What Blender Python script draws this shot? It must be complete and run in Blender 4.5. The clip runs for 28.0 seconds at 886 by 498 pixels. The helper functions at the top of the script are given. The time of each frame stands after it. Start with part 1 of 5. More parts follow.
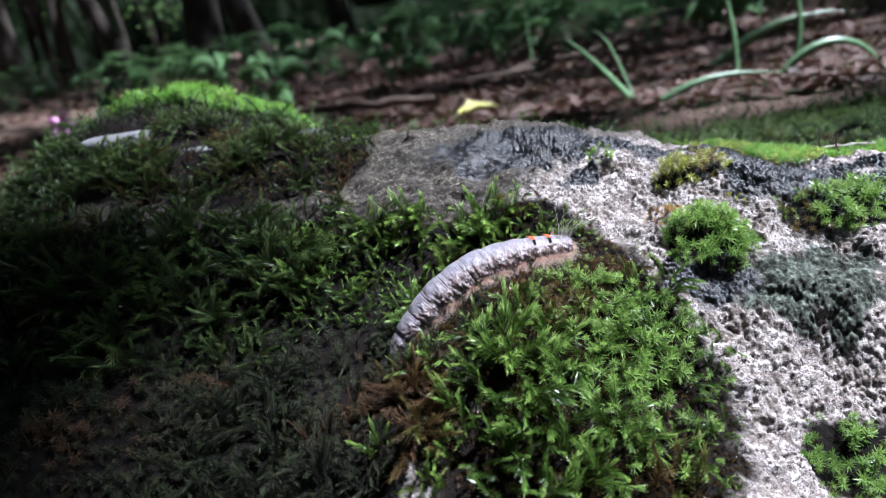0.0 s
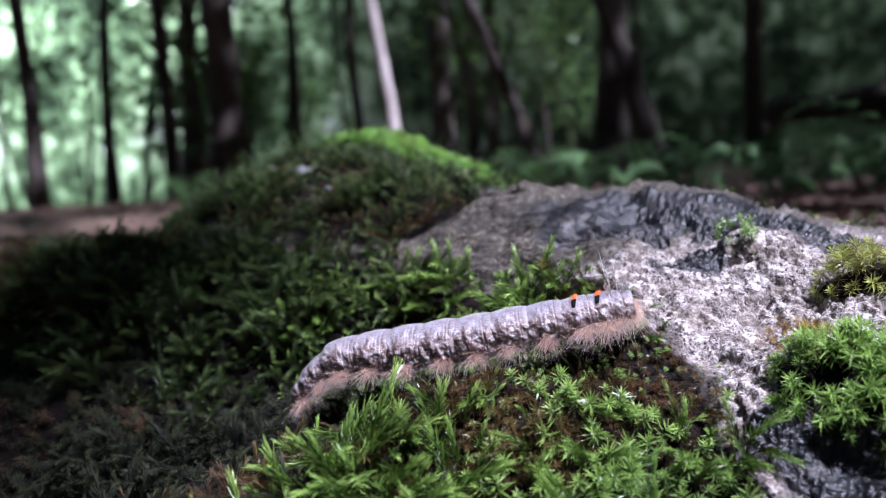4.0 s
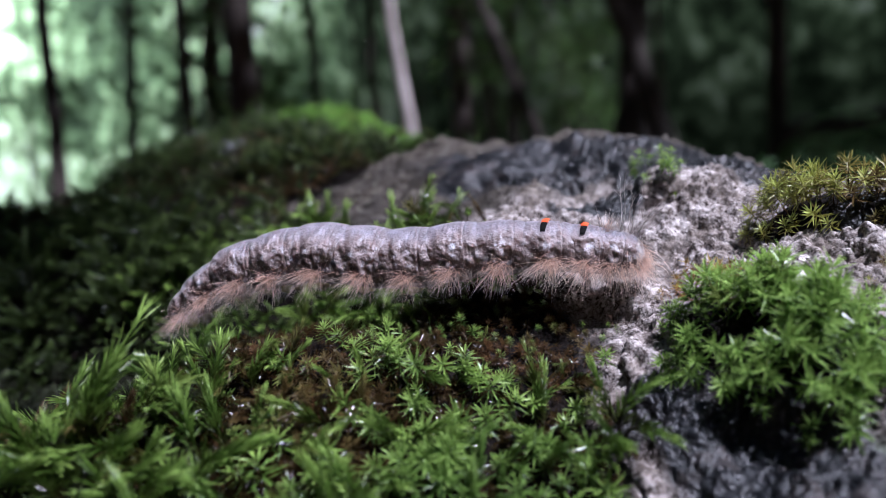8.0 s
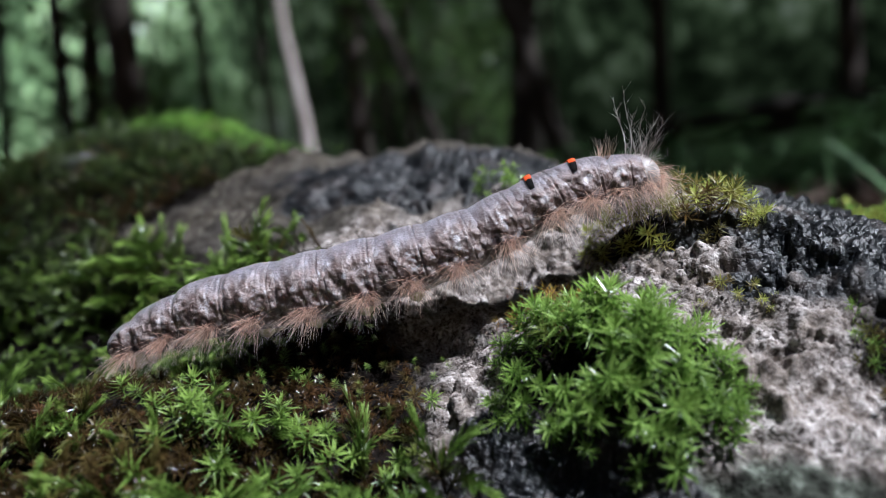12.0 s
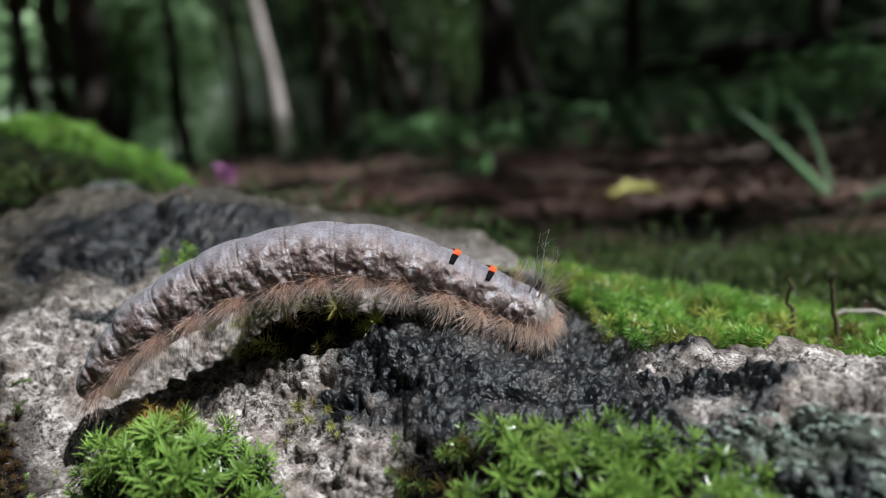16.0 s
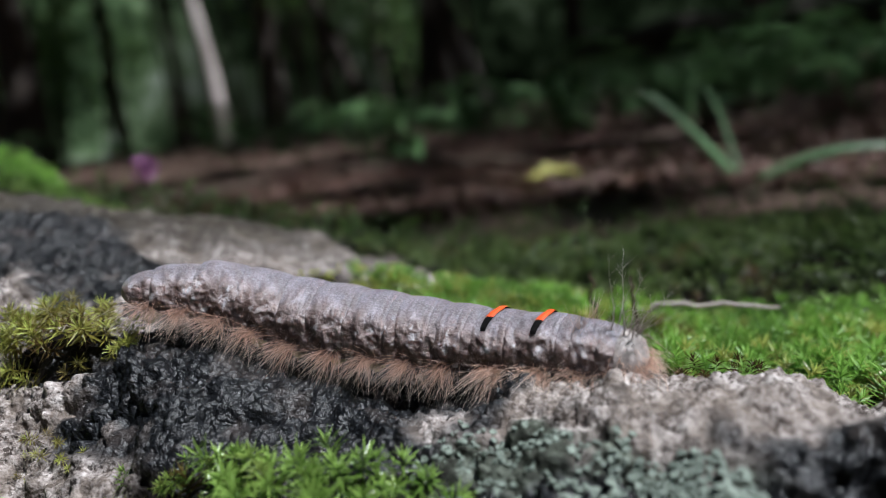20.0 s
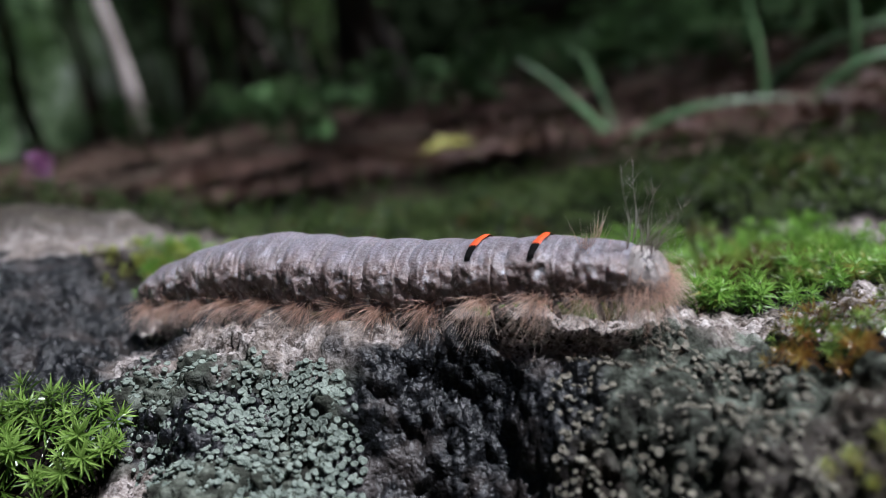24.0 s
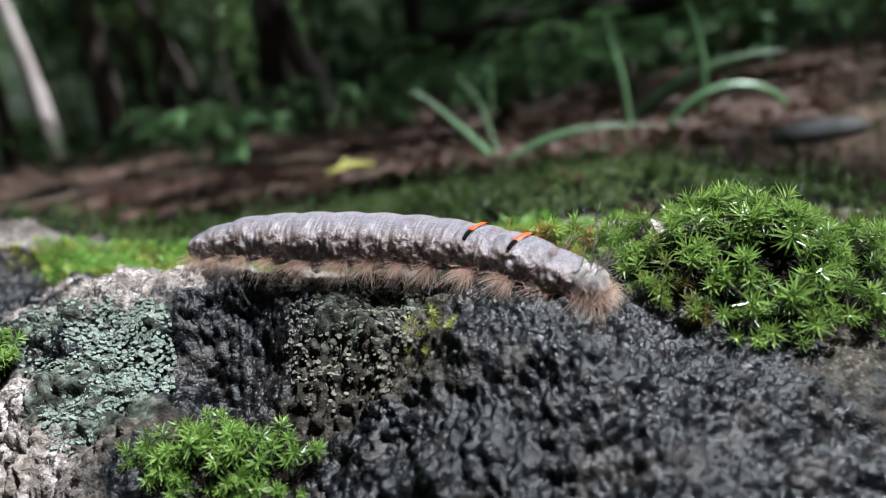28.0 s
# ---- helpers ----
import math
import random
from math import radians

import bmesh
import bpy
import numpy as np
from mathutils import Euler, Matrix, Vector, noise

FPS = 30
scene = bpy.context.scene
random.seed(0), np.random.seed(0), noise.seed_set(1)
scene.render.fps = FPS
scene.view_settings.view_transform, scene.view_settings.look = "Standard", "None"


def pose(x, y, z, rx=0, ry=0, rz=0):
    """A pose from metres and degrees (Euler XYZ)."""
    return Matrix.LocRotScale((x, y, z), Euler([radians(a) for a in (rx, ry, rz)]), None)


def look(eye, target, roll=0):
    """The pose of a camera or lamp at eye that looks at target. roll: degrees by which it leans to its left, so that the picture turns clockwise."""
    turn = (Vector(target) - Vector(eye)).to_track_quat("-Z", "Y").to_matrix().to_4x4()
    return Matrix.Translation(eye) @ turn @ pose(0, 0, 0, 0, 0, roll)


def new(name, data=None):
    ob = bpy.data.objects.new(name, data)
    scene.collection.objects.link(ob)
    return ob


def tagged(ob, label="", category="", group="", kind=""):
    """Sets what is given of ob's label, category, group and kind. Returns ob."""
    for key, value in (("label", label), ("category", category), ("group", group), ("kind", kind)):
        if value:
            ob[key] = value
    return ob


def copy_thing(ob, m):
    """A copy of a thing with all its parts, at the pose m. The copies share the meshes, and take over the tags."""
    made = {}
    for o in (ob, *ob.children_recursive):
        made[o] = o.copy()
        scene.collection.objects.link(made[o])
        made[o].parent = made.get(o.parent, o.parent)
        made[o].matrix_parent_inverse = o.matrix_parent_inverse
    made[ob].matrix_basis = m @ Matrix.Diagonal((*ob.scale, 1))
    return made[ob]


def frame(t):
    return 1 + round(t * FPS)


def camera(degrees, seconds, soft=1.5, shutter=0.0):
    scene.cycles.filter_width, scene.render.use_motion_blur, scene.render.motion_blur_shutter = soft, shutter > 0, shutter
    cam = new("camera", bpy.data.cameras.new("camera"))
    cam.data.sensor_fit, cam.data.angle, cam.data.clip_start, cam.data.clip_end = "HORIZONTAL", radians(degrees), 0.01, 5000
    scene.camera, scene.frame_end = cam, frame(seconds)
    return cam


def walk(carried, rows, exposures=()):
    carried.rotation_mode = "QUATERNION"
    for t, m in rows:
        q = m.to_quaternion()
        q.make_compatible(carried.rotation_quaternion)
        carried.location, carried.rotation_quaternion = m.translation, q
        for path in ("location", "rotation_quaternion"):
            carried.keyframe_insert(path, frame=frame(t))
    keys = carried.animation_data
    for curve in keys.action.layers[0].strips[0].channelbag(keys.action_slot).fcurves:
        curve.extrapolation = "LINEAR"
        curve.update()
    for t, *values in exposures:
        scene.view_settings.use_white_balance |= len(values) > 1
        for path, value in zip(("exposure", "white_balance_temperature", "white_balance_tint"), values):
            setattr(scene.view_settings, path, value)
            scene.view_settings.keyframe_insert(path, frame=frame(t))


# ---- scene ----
cam = camera(60.0, 28.0, soft=1.0)
cam.data.dof.use_dof = True
cam.data.dof.aperture_fstop = 17.0
METRES, EYE, TILT, LEAN, TURN = 0.4, 0.32, -16.0, 9.0, 0.0
ROWS = [
    (0.0, 0.0, 0.0, 0.0, 0.0, 0.0, -0.0),
    (0.5, 0.026, 0.0243, 0.0177, 3.25, -2.8, -1.9),
    (1.0, 0.0677, 0.0701, 0.0109, 7.44, -4.54, -4.05),
    (1.5, 0.071, 0.0315, 0.0677, 10.48, -6.32, -5.14),
    (2.0, 0.0956, 0.0632, 0.0716, 11.47, -5.61, -5.86),
    (2.5, 0.1502, 0.1344, 0.0746, 15.03, -3.46, -7.36),
    (3.0, 0.1622, 0.1541, 0.0558, 21.43, -0.93, -9.43),
    (3.5, 0.1643, 0.1573, 0.0243, 25.53, 2.58, -11.13),
    (4.0, 0.1753, 0.1961, -0.0004, 28.08, 5.49, -12.05),
    (4.5, 0.1998, 0.2165, -0.0177, 29.92, 6.79, -12.54),
    (6.5, 0.1984, 0.2864, -0.0175, 31.74, 6.54, -14.72),
    (7.0, 0.1994, 0.289, -0.0143, 31.96, 6.68, -14.05),
    (7.5, 0.2008, 0.2924, -0.0124, 31.2, 6.73, -13.47),
    (8.0, 0.2023, 0.2966, -0.0101, 29.74, 6.8, -12.67),
    (8.5, 0.2043, 0.2987, -0.008, 28.47, 6.83, -11.91),
    (9.0, 0.2057, 0.3018, -0.0051, 27.3, 6.74, -11.41),
    (9.5, 0.2064, 0.3074, -0.0044, 26.35, 7.08, -11.11),
    (10.0, 0.2076, 0.3122, -0.0012, 25.59, 6.93, -10.61),
    (10.5, 0.2086, 0.3146, 0.0001, 24.61, 7.04, -10.12),
    (11.0, 0.2094, 0.3155, 0.0015, 23.77, 7.24, -9.88),
    (11.5, 0.2098, 0.3173, 0.0034, 23.2, 7.56, -9.83),
    (12.0, 0.2128, 0.3204, 0.0062, 22.67, 8.04, -9.66),
    (12.5, 0.2145, 0.3227, 0.0081, 22.08, 8.4, -9.37),
    (14.5, 0.2264, 0.3303, 0.019, 18.99, 10.0, -8.3),
    (15.0, 0.226, 0.3369, 0.0239, 18.48, 10.14, -7.97),
    (15.5, 0.2649, 0.3426, 0.0476, 19.6, 6.72, -7.88),
    (16.0, 0.3066, 0.3493, 0.0716, 21.16, 3.96, -8.58),
    (16.5, 0.3177, 0.3594, 0.075, 24.61, 1.79, -9.46),
    (17.0, 0.3256, 0.3654, 0.0806, 25.43, 0.24, -9.39),
    (17.5, 0.3287, 0.3716, 0.0837, 23.63, 0.97, -8.4),
    (18.0, 0.3313, 0.369, 0.0805, 21.79, 2.21, -7.66),
    (18.5, 0.3338, 0.3715, 0.08, 20.77, 2.63, -7.42),
    (19.0, 0.3381, 0.373, 0.0807, 19.39, 2.9, -7.18),
    (19.5, 0.344, 0.3744, 0.0831, 18.53, 2.96, -6.81),
    (20.0, 0.3542, 0.3747, 0.0869, 17.57, 3.22, -6.41),
    (20.5, 0.3629, 0.3699, 0.0886, 17.12, 3.02, -5.71),
    (22.5, 0.3994, 0.3654, 0.0877, 16.45, -0.27, -3.72),
    (23.0, 0.4087, 0.3693, 0.0857, 15.19, 0.33, -3.53),
    (23.5, 0.4208, 0.364, 0.0845, 14.01, 0.99, -2.82),
    (24.0, 0.431, 0.3622, 0.0836, 13.02, 1.87, -2.22),
    (24.5, 0.4379, 0.3603, 0.0843, 11.96, 2.25, -2.0),
    (25.0, 0.4466, 0.3584, 0.0811, 10.84, 3.23, -1.43),
    (25.5, 0.4612, 0.3536, 0.0803, 9.86, 3.55, -1.12),
    (26.0, 0.4685, 0.3355, 0.0759, 8.51, 3.74, -0.7),
    (26.5, 0.4781, 0.3222, 0.0733, 7.8, 4.54, -1.23),
    (27.0, 0.4882, 0.3092, 0.0714, 7.38, 5.21, -1.53),
    (27.5, 0.5026, 0.2845, 0.0774, 7.08, 4.88, -1.49),
    (28.0, 0.5094, 0.2653, 0.0638, 7.86, 3.76, -1.11),
]
EXPOSURES = [(0.0, 1.58, 5230, 13), (2.0, 1.55, 5150, 17), (3.0, 1.28, 5150, 20), (4.0, 1.42, 5200, 26), (7.0, 0.93, 5250, 25), (12.0, 0.78, 5450, 11), (15.0, 0.6, 5700, 5), (17.0, 0.55, 5720, 6), (20.0, 0.53, 5650, 9), (24.0, 0.52, 5560, 13), (26.0, 0.95, 5700, 8), (28.0, 1.15, 5600, 6)]
walk(cam, [(t, pose(0, 0, EYE, TILT, LEAN, TURN) @ pose(METRES * x, METRES * y, METRES * z, 90 + pitch, roll, yaw)) for t, x, y, z, yaw, pitch, roll in ROWS], EXPOSURES)

# ---- light ----
SUN_AZ, SUN_EL = 98.0, 62.0
world = bpy.data.worlds.new("world")
scene.world = world
world.use_nodes = True
wn = world.node_tree
sky = wn.nodes.new("ShaderNodeTexSky")
sky.sky_type, sky.sun_disc = "NISHITA", False
sky.sun_elevation, sky.sun_rotation = radians(SUN_EL), radians(SUN_AZ)
wn.nodes["Background"].inputs["Strength"].default_value = 0.055
wn.links.new(sky.outputs[0], wn.nodes["Background"].inputs[0])
TO_SUN = Vector((math.sin(radians(SUN_AZ)) * math.cos(radians(SUN_EL)), math.cos(radians(SUN_AZ)) * math.cos(radians(SUN_EL)), math.sin(radians(SUN_EL))))
sun = new("sun", bpy.data.lights.new("sun", "SUN"))
sun.data.energy, sun.data.angle, sun.data.color = 5.0, radians(0.6), (1.0, 0.95, 0.88)
sun.matrix_world = look(TO_SUN * 40, (0, 0, 0))


# ---- noise ----
LATTICE = np.random.RandomState(7).rand(256, 256)


def value_noise(x, y):
    xi, yi = np.floor(x).astype(int), np.floor(y).astype(int)
    fx, fy = x - xi, y - yi
    fx, fy = fx * fx * (3 - 2 * fx), fy * fy * (3 - 2 * fy)
    a, b = LATTICE[xi % 256, yi % 256], LATTICE[(xi + 1) % 256, yi % 256]
    c, d = LATTICE[xi % 256, (yi + 1) % 256], LATTICE[(xi + 1) % 256, (yi + 1) % 256]
    return (a * (1 - fx) + b * fx) * (1 - fy) + (c * (1 - fx) + d * fx) * fy - 0.5


def fbm(x, y, size, octaves=3, gain=0.5):
    """Fractal noise of about -0.5 to 0.5; size is the largest feature in metres."""
    total, amp = 0.0, 1.0
    for k in range(octaves):
        total = total + amp * value_noise(x / size * 2 ** k + 17.3 * k, y / size * 2 ** k + 31.7 * k)
        amp *= gain
    return total


def nubs(x, y, size, seed=0):
    """Rounded grains of about that size, 0 between them and 1 on their tops."""
    u, v = x / size, y / size
    ui, vi = np.floor(u).astype(int), np.floor(v).astype(int)
    best = np.zeros_like(u)
    for i in (-1, 0, 1):
        for j in (-1, 0, 1):
            a, b = (ui + i + seed) % 256, (vi + j + 3 * seed) % 256
            px, py, r = ui + i + LATTICE[a, b], vi + j + LATTICE[b, a], 0.40 + 0.38 * LATTICE[(a + 91) % 256, b]
            best = np.maximum(best, (0.45 + 0.55 * LATTICE[a, (b + 37) % 256]) * np.sqrt(np.clip(1 - ((u - px) ** 2 + (v - py) ** 2) / r ** 2, 0, 1)))
    return np.clip(best, 0, 1)


def smooth(a, b, x):
    u = np.clip((x - a) / (b - a), 0, 1)
    return u * u * (3 - 2 * u)


# ---- materials ----
def material(name):
    mat = bpy.data.materials.new(name)
    mat.use_nodes = True
    return mat, mat.node_tree.nodes, mat.node_tree.links, mat.node_tree.nodes["Principled BSDF"]


def ramp(nodes, links, fac, stops):
    r = nodes.new("ShaderNodeValToRGB")
    while len(r.color_ramp.elements) < len(stops):
        r.color_ramp.elements.new(0.5)
    for e, (p, c) in zip(r.color_ramp.elements, stops):
        e.position, e.color = p, (*c, 1)
    links.new(fac, r.inputs[0])
    return r.outputs[0]


def noise_tex(nodes, links, scale, detail=4.0, rough=0.55, vec=None):
    n = nodes.new("ShaderNodeTexNoise")
    n.inputs["Scale"].default_value, n.inputs["Detail"].default_value, n.inputs["Roughness"].default_value = scale, detail, rough
    if vec is None:
        tc = nodes.new("ShaderNodeTexCoord")
        vec = tc.outputs["Object"]
    links.new(vec, n.inputs["Vector"])
    return n.outputs["Fac"]


def mixed(nodes, links, fac, a, b, kind="MIX"):
    m = nodes.new("ShaderNodeMix")
    m.data_type, m.blend_type = "RGBA", kind
    for socket, value in ((m.inputs["Factor"], fac), (m.inputs["A"], a), (m.inputs["B"], b)):
        if isinstance(value, bpy.types.NodeSocket):
            links.new(value, socket)
        elif isinstance(value, (int, float)):
            socket.default_value = value
        else:
            socket.default_value = (*value, 1)
    return m.outputs["Result"]


def attribute(nodes, name):
    a = nodes.new("ShaderNodeAttribute")
    a.attribute_name = name
    return a


def bump(nodes, links, bsdf, height, distance, strength=1.0):
    b = nodes.new("ShaderNodeBump")
    b.inputs["Distance"].default_value, b.inputs["Strength"].default_value = distance, strength
    links.new(height, b.inputs["Height"])
    links.new(b.outputs[0], bsdf.inputs["Normal"])


def simple(name, dark, light, scale, rough=0.7, relief=0.0, metal=0.0, translucent=0.0):
    """A two-tone mottled material; translucent lets light through thin leaves."""
    mat, nodes, links, bsdf = material(name)
    n = noise_tex(nodes, links, scale)
    info = nodes.new("ShaderNodeObjectInfo")
    add = nodes.new("ShaderNodeMath")
    add.operation = "MULTIPLY_ADD"
    links.new(info.outputs["Random"], add.inputs[0])
    add.inputs[1].default_value = 0.25
    links.new(n, add.inputs[2])
    col = ramp(nodes, links, add.outputs[0], [(0.32, dark), (0.85, light)])
    links.new(col, bsdf.inputs["Base Color"])
    bsdf.inputs["Roughness"].default_value, bsdf.inputs["Metallic"].default_value = rough, metal
    if relief:
        bump(nodes, links, bsdf, noise_tex(nodes, links, scale * 3, 3), relief * 0.4)
    if translucent:
        tr, mx = nodes.new("ShaderNodeBsdfTranslucent"), nodes.new("ShaderNodeMixShader")
        links.new(col, tr.inputs[0])
        mx.inputs[0].default_value = translucent
        links.new(bsdf.outputs[0], mx.inputs[1])
        links.new(tr.outputs[0], mx.inputs[2])
        links.new(mx.outputs[0], nodes["Material Output"].inputs[0])
    return mat


def rock_material():
    mat, nodes, links, bsdf = material("weathered_rock")
    fine, mid, broad = (noise_tex(nodes, links, s, 5, 0.6) for s in (2600, 520, 90))
    crust = ramp(nodes, links, mid, [(0.36, (0.055, 0.041, 0.033)), (0.50, (0.175, 0.138, 0.122)), (0.66, (0.64, 0.585, 0.56))])
    crust = mixed(nodes, links, 0.42, crust, ramp(nodes, links, fine, [(0.38, (0.06, 0.045, 0.038)), (0.65, (0.70, 0.65, 0.62))]))
    speck = ramp(nodes, links, noise_tex(nodes, links, 1150, 4, 0.65), [(0.40, (0.92, 0.92, 0.92)), (0.46, (0, 0, 0))])
    crust = mixed(nodes, links, speck, crust, (0.030, 0.022, 0.018))
    patchy = noise_tex(nodes, links, 210, 4, 0.6)
    stain = ramp(nodes, links, mid, [(0.35, (0.055, 0.042, 0.034)), (0.65, (0.22, 0.18, 0.15))])
    crust = mixed(nodes, links, ramp(nodes, links, patchy, [(0.46, (0, 0, 0)), (0.60, (0.72, 0.72, 0.72))]), crust, stain)
    slate = ramp(nodes, links, fine, [(0.42, (0.0026, 0.0028, 0.0034)), (0.60, (0.008, 0.0088, 0.0108)), (0.76, (0.034, 0.037, 0.043))])
    slate = mixed(nodes, links, ramp(nodes, links, patchy, [(0.53, (0, 0, 0)), (0.66, (0.35, 0.35, 0.35))]), slate, (0.10, 0.082, 0.075))
    lichen = ramp(nodes, links, mid, [(0.36, (0.014, 0.014, 0.011)), (0.52, (0.050, 0.055, 0.043)), (0.66, (0.15, 0.165, 0.135))])
    # Soil colour blackened to paint the shade in gaps between moss shoots.
    soil_shade = ramp(nodes, links, mid, [(0.3, (0.0014, 0.0010, 0.0008)), (0.7, (0.008, 0.0048, 0.0032))])
    # Brown-grey rock, its colour lowered further to stand for shade on it.
    buff_shaded = ramp(nodes, links, mid, [(0.35, (0.012, 0.009, 0.006)), (0.52, (0.034, 0.028, 0.019)), (0.66, (0.085, 0.073, 0.052))])
    buff_shaded = mixed(nodes, links, ramp(nodes, links, noise_tex(nodes, links, 1100, 3, 0.6), [(0.57, (0, 0, 0)), (0.66, (0.7, 0.7, 0.7))]), buff_shaded, (0.22, 0.21, 0.175))
    buff_shaded = mixed(nodes, links, ramp(nodes, links, broad, [(0.44, (0, 0, 0)), (0.56, (0.75, 0.75, 0.75))]), buff_shaded, (0.018, 0.016, 0.013))
    col = mixed(nodes, links, attribute(nodes, "buff_shaded").outputs["Fac"], crust, mixed(nodes, links, 0.10, buff_shaded, crust))
    col = mixed(nodes, links, attribute(nodes, "lichen").outputs["Fac"], col, lichen)
    col = mixed(nodes, links, attribute(nodes, "slate").outputs["Fac"], col, slate)
    col = mixed(nodes, links, attribute(nodes, "soil_shade").outputs["Fac"], col, soil_shade)
    links.new(col, bsdf.inputs["Base Color"])
    rr = nodes.new("ShaderNodeMapRange")
    links.new(attribute(nodes, "slate").outputs["Fac"], rr.inputs[0])
    rr.inputs[3].default_value, rr.inputs[4].default_value = 0.85, 0.40
    links.new(rr.outputs[0], bsdf.inputs["Roughness"])
    sl = nodes.new("ShaderNodeMapRange")
    links.new(attribute(nodes, "slate").outputs["Fac"], sl.inputs[0])
    sl.inputs[3].default_value, sl.inputs[4].default_value = 0.12, 0.36
    links.new(sl.outputs[0], bsdf.inputs["Specular IOR Level"])
    vo = nodes.new("ShaderNodeTexVoronoi")
    vo.feature = "SMOOTH_F1"
    vo.inputs["Scale"].default_value, vo.inputs["Smoothness"].default_value = 1500, 0.25
    warp = nodes.new("ShaderNodeMix")
    warp.data_type, warp.blend_type = "RGBA", "LINEAR_LIGHT"
    warp.inputs["Factor"].default_value = 0.0008
    tc = nodes.new("ShaderNodeTexCoord")
    wn_ = nodes.new("ShaderNodeTexNoise")
    wn_.inputs["Scale"].default_value = 900
    links.new(tc.outputs["Object"], wn_.inputs["Vector"])
    links.new(tc.outputs["Object"], warp.inputs["A"])
    links.new(wn_.outputs["Color"], warp.inputs["B"])
    links.new(warp.outputs["Result"], vo.inputs["Vector"])
    grains = nodes.new("ShaderNodeMath")
    grains.operation = "SUBTRACT"
    links.new(noise_tex(nodes, links, 2600, 3, 0.6), grains.inputs[0])
    links.new(vo.outputs["Distance"], grains.inputs[1])
    bump(nodes, links, bsdf, grains.outputs[0], 0.00017, 1.0)
    return mat


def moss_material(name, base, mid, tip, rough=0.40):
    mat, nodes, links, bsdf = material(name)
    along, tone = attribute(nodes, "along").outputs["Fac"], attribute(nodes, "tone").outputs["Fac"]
    # Old brown bases, plus painted dark between shoots and light on the tips.
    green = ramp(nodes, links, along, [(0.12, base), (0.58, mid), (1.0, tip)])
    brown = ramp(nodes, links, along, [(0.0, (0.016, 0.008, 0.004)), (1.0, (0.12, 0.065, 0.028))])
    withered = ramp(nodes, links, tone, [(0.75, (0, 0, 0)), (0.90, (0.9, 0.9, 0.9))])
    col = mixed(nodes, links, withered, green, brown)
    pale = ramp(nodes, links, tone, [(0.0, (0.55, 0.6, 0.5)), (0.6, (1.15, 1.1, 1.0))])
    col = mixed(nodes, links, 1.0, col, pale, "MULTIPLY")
    links.new(col, bsdf.inputs["Base Color"])
    bsdf.inputs["Roughness"].default_value = rough
    tr, mx = nodes.new("ShaderNodeBsdfTranslucent"), nodes.new("ShaderNodeMixShader")
    links.new(col, tr.inputs[0])
    mx.inputs[0].default_value = 0.42
    links.new(bsdf.outputs[0], mx.inputs[1])
    links.new(tr.outputs[0], mx.inputs[2])
    links.new(mx.outputs[0], nodes["Material Output"].inputs[0])
    return mat


def hair_material(name, root, mid, tip):
    mat, nodes, links, bsdf = material(name)
    links.new(ramp(nodes, links, attribute(nodes, "along").outputs["Fac"], [(0.0, root), (0.45, mid), (1.0, tip)]), bsdf.inputs["Base Color"])
    bsdf.inputs["Roughness"].default_value = 0.4
    tr, mx = nodes.new("ShaderNodeBsdfTranslucent"), nodes.new("ShaderNodeMixShader")
    links.new(bsdf.inputs["Base Color"].links[0].from_socket, tr.inputs[0])
    mx.inputs[0].default_value = 0.58
    links.new(bsdf.outputs[0], mx.inputs[1])
    links.new(tr.outputs[0], mx.inputs[2])
    links.new(mx.outputs[0], nodes["Material Output"].inputs[0])
    return mat


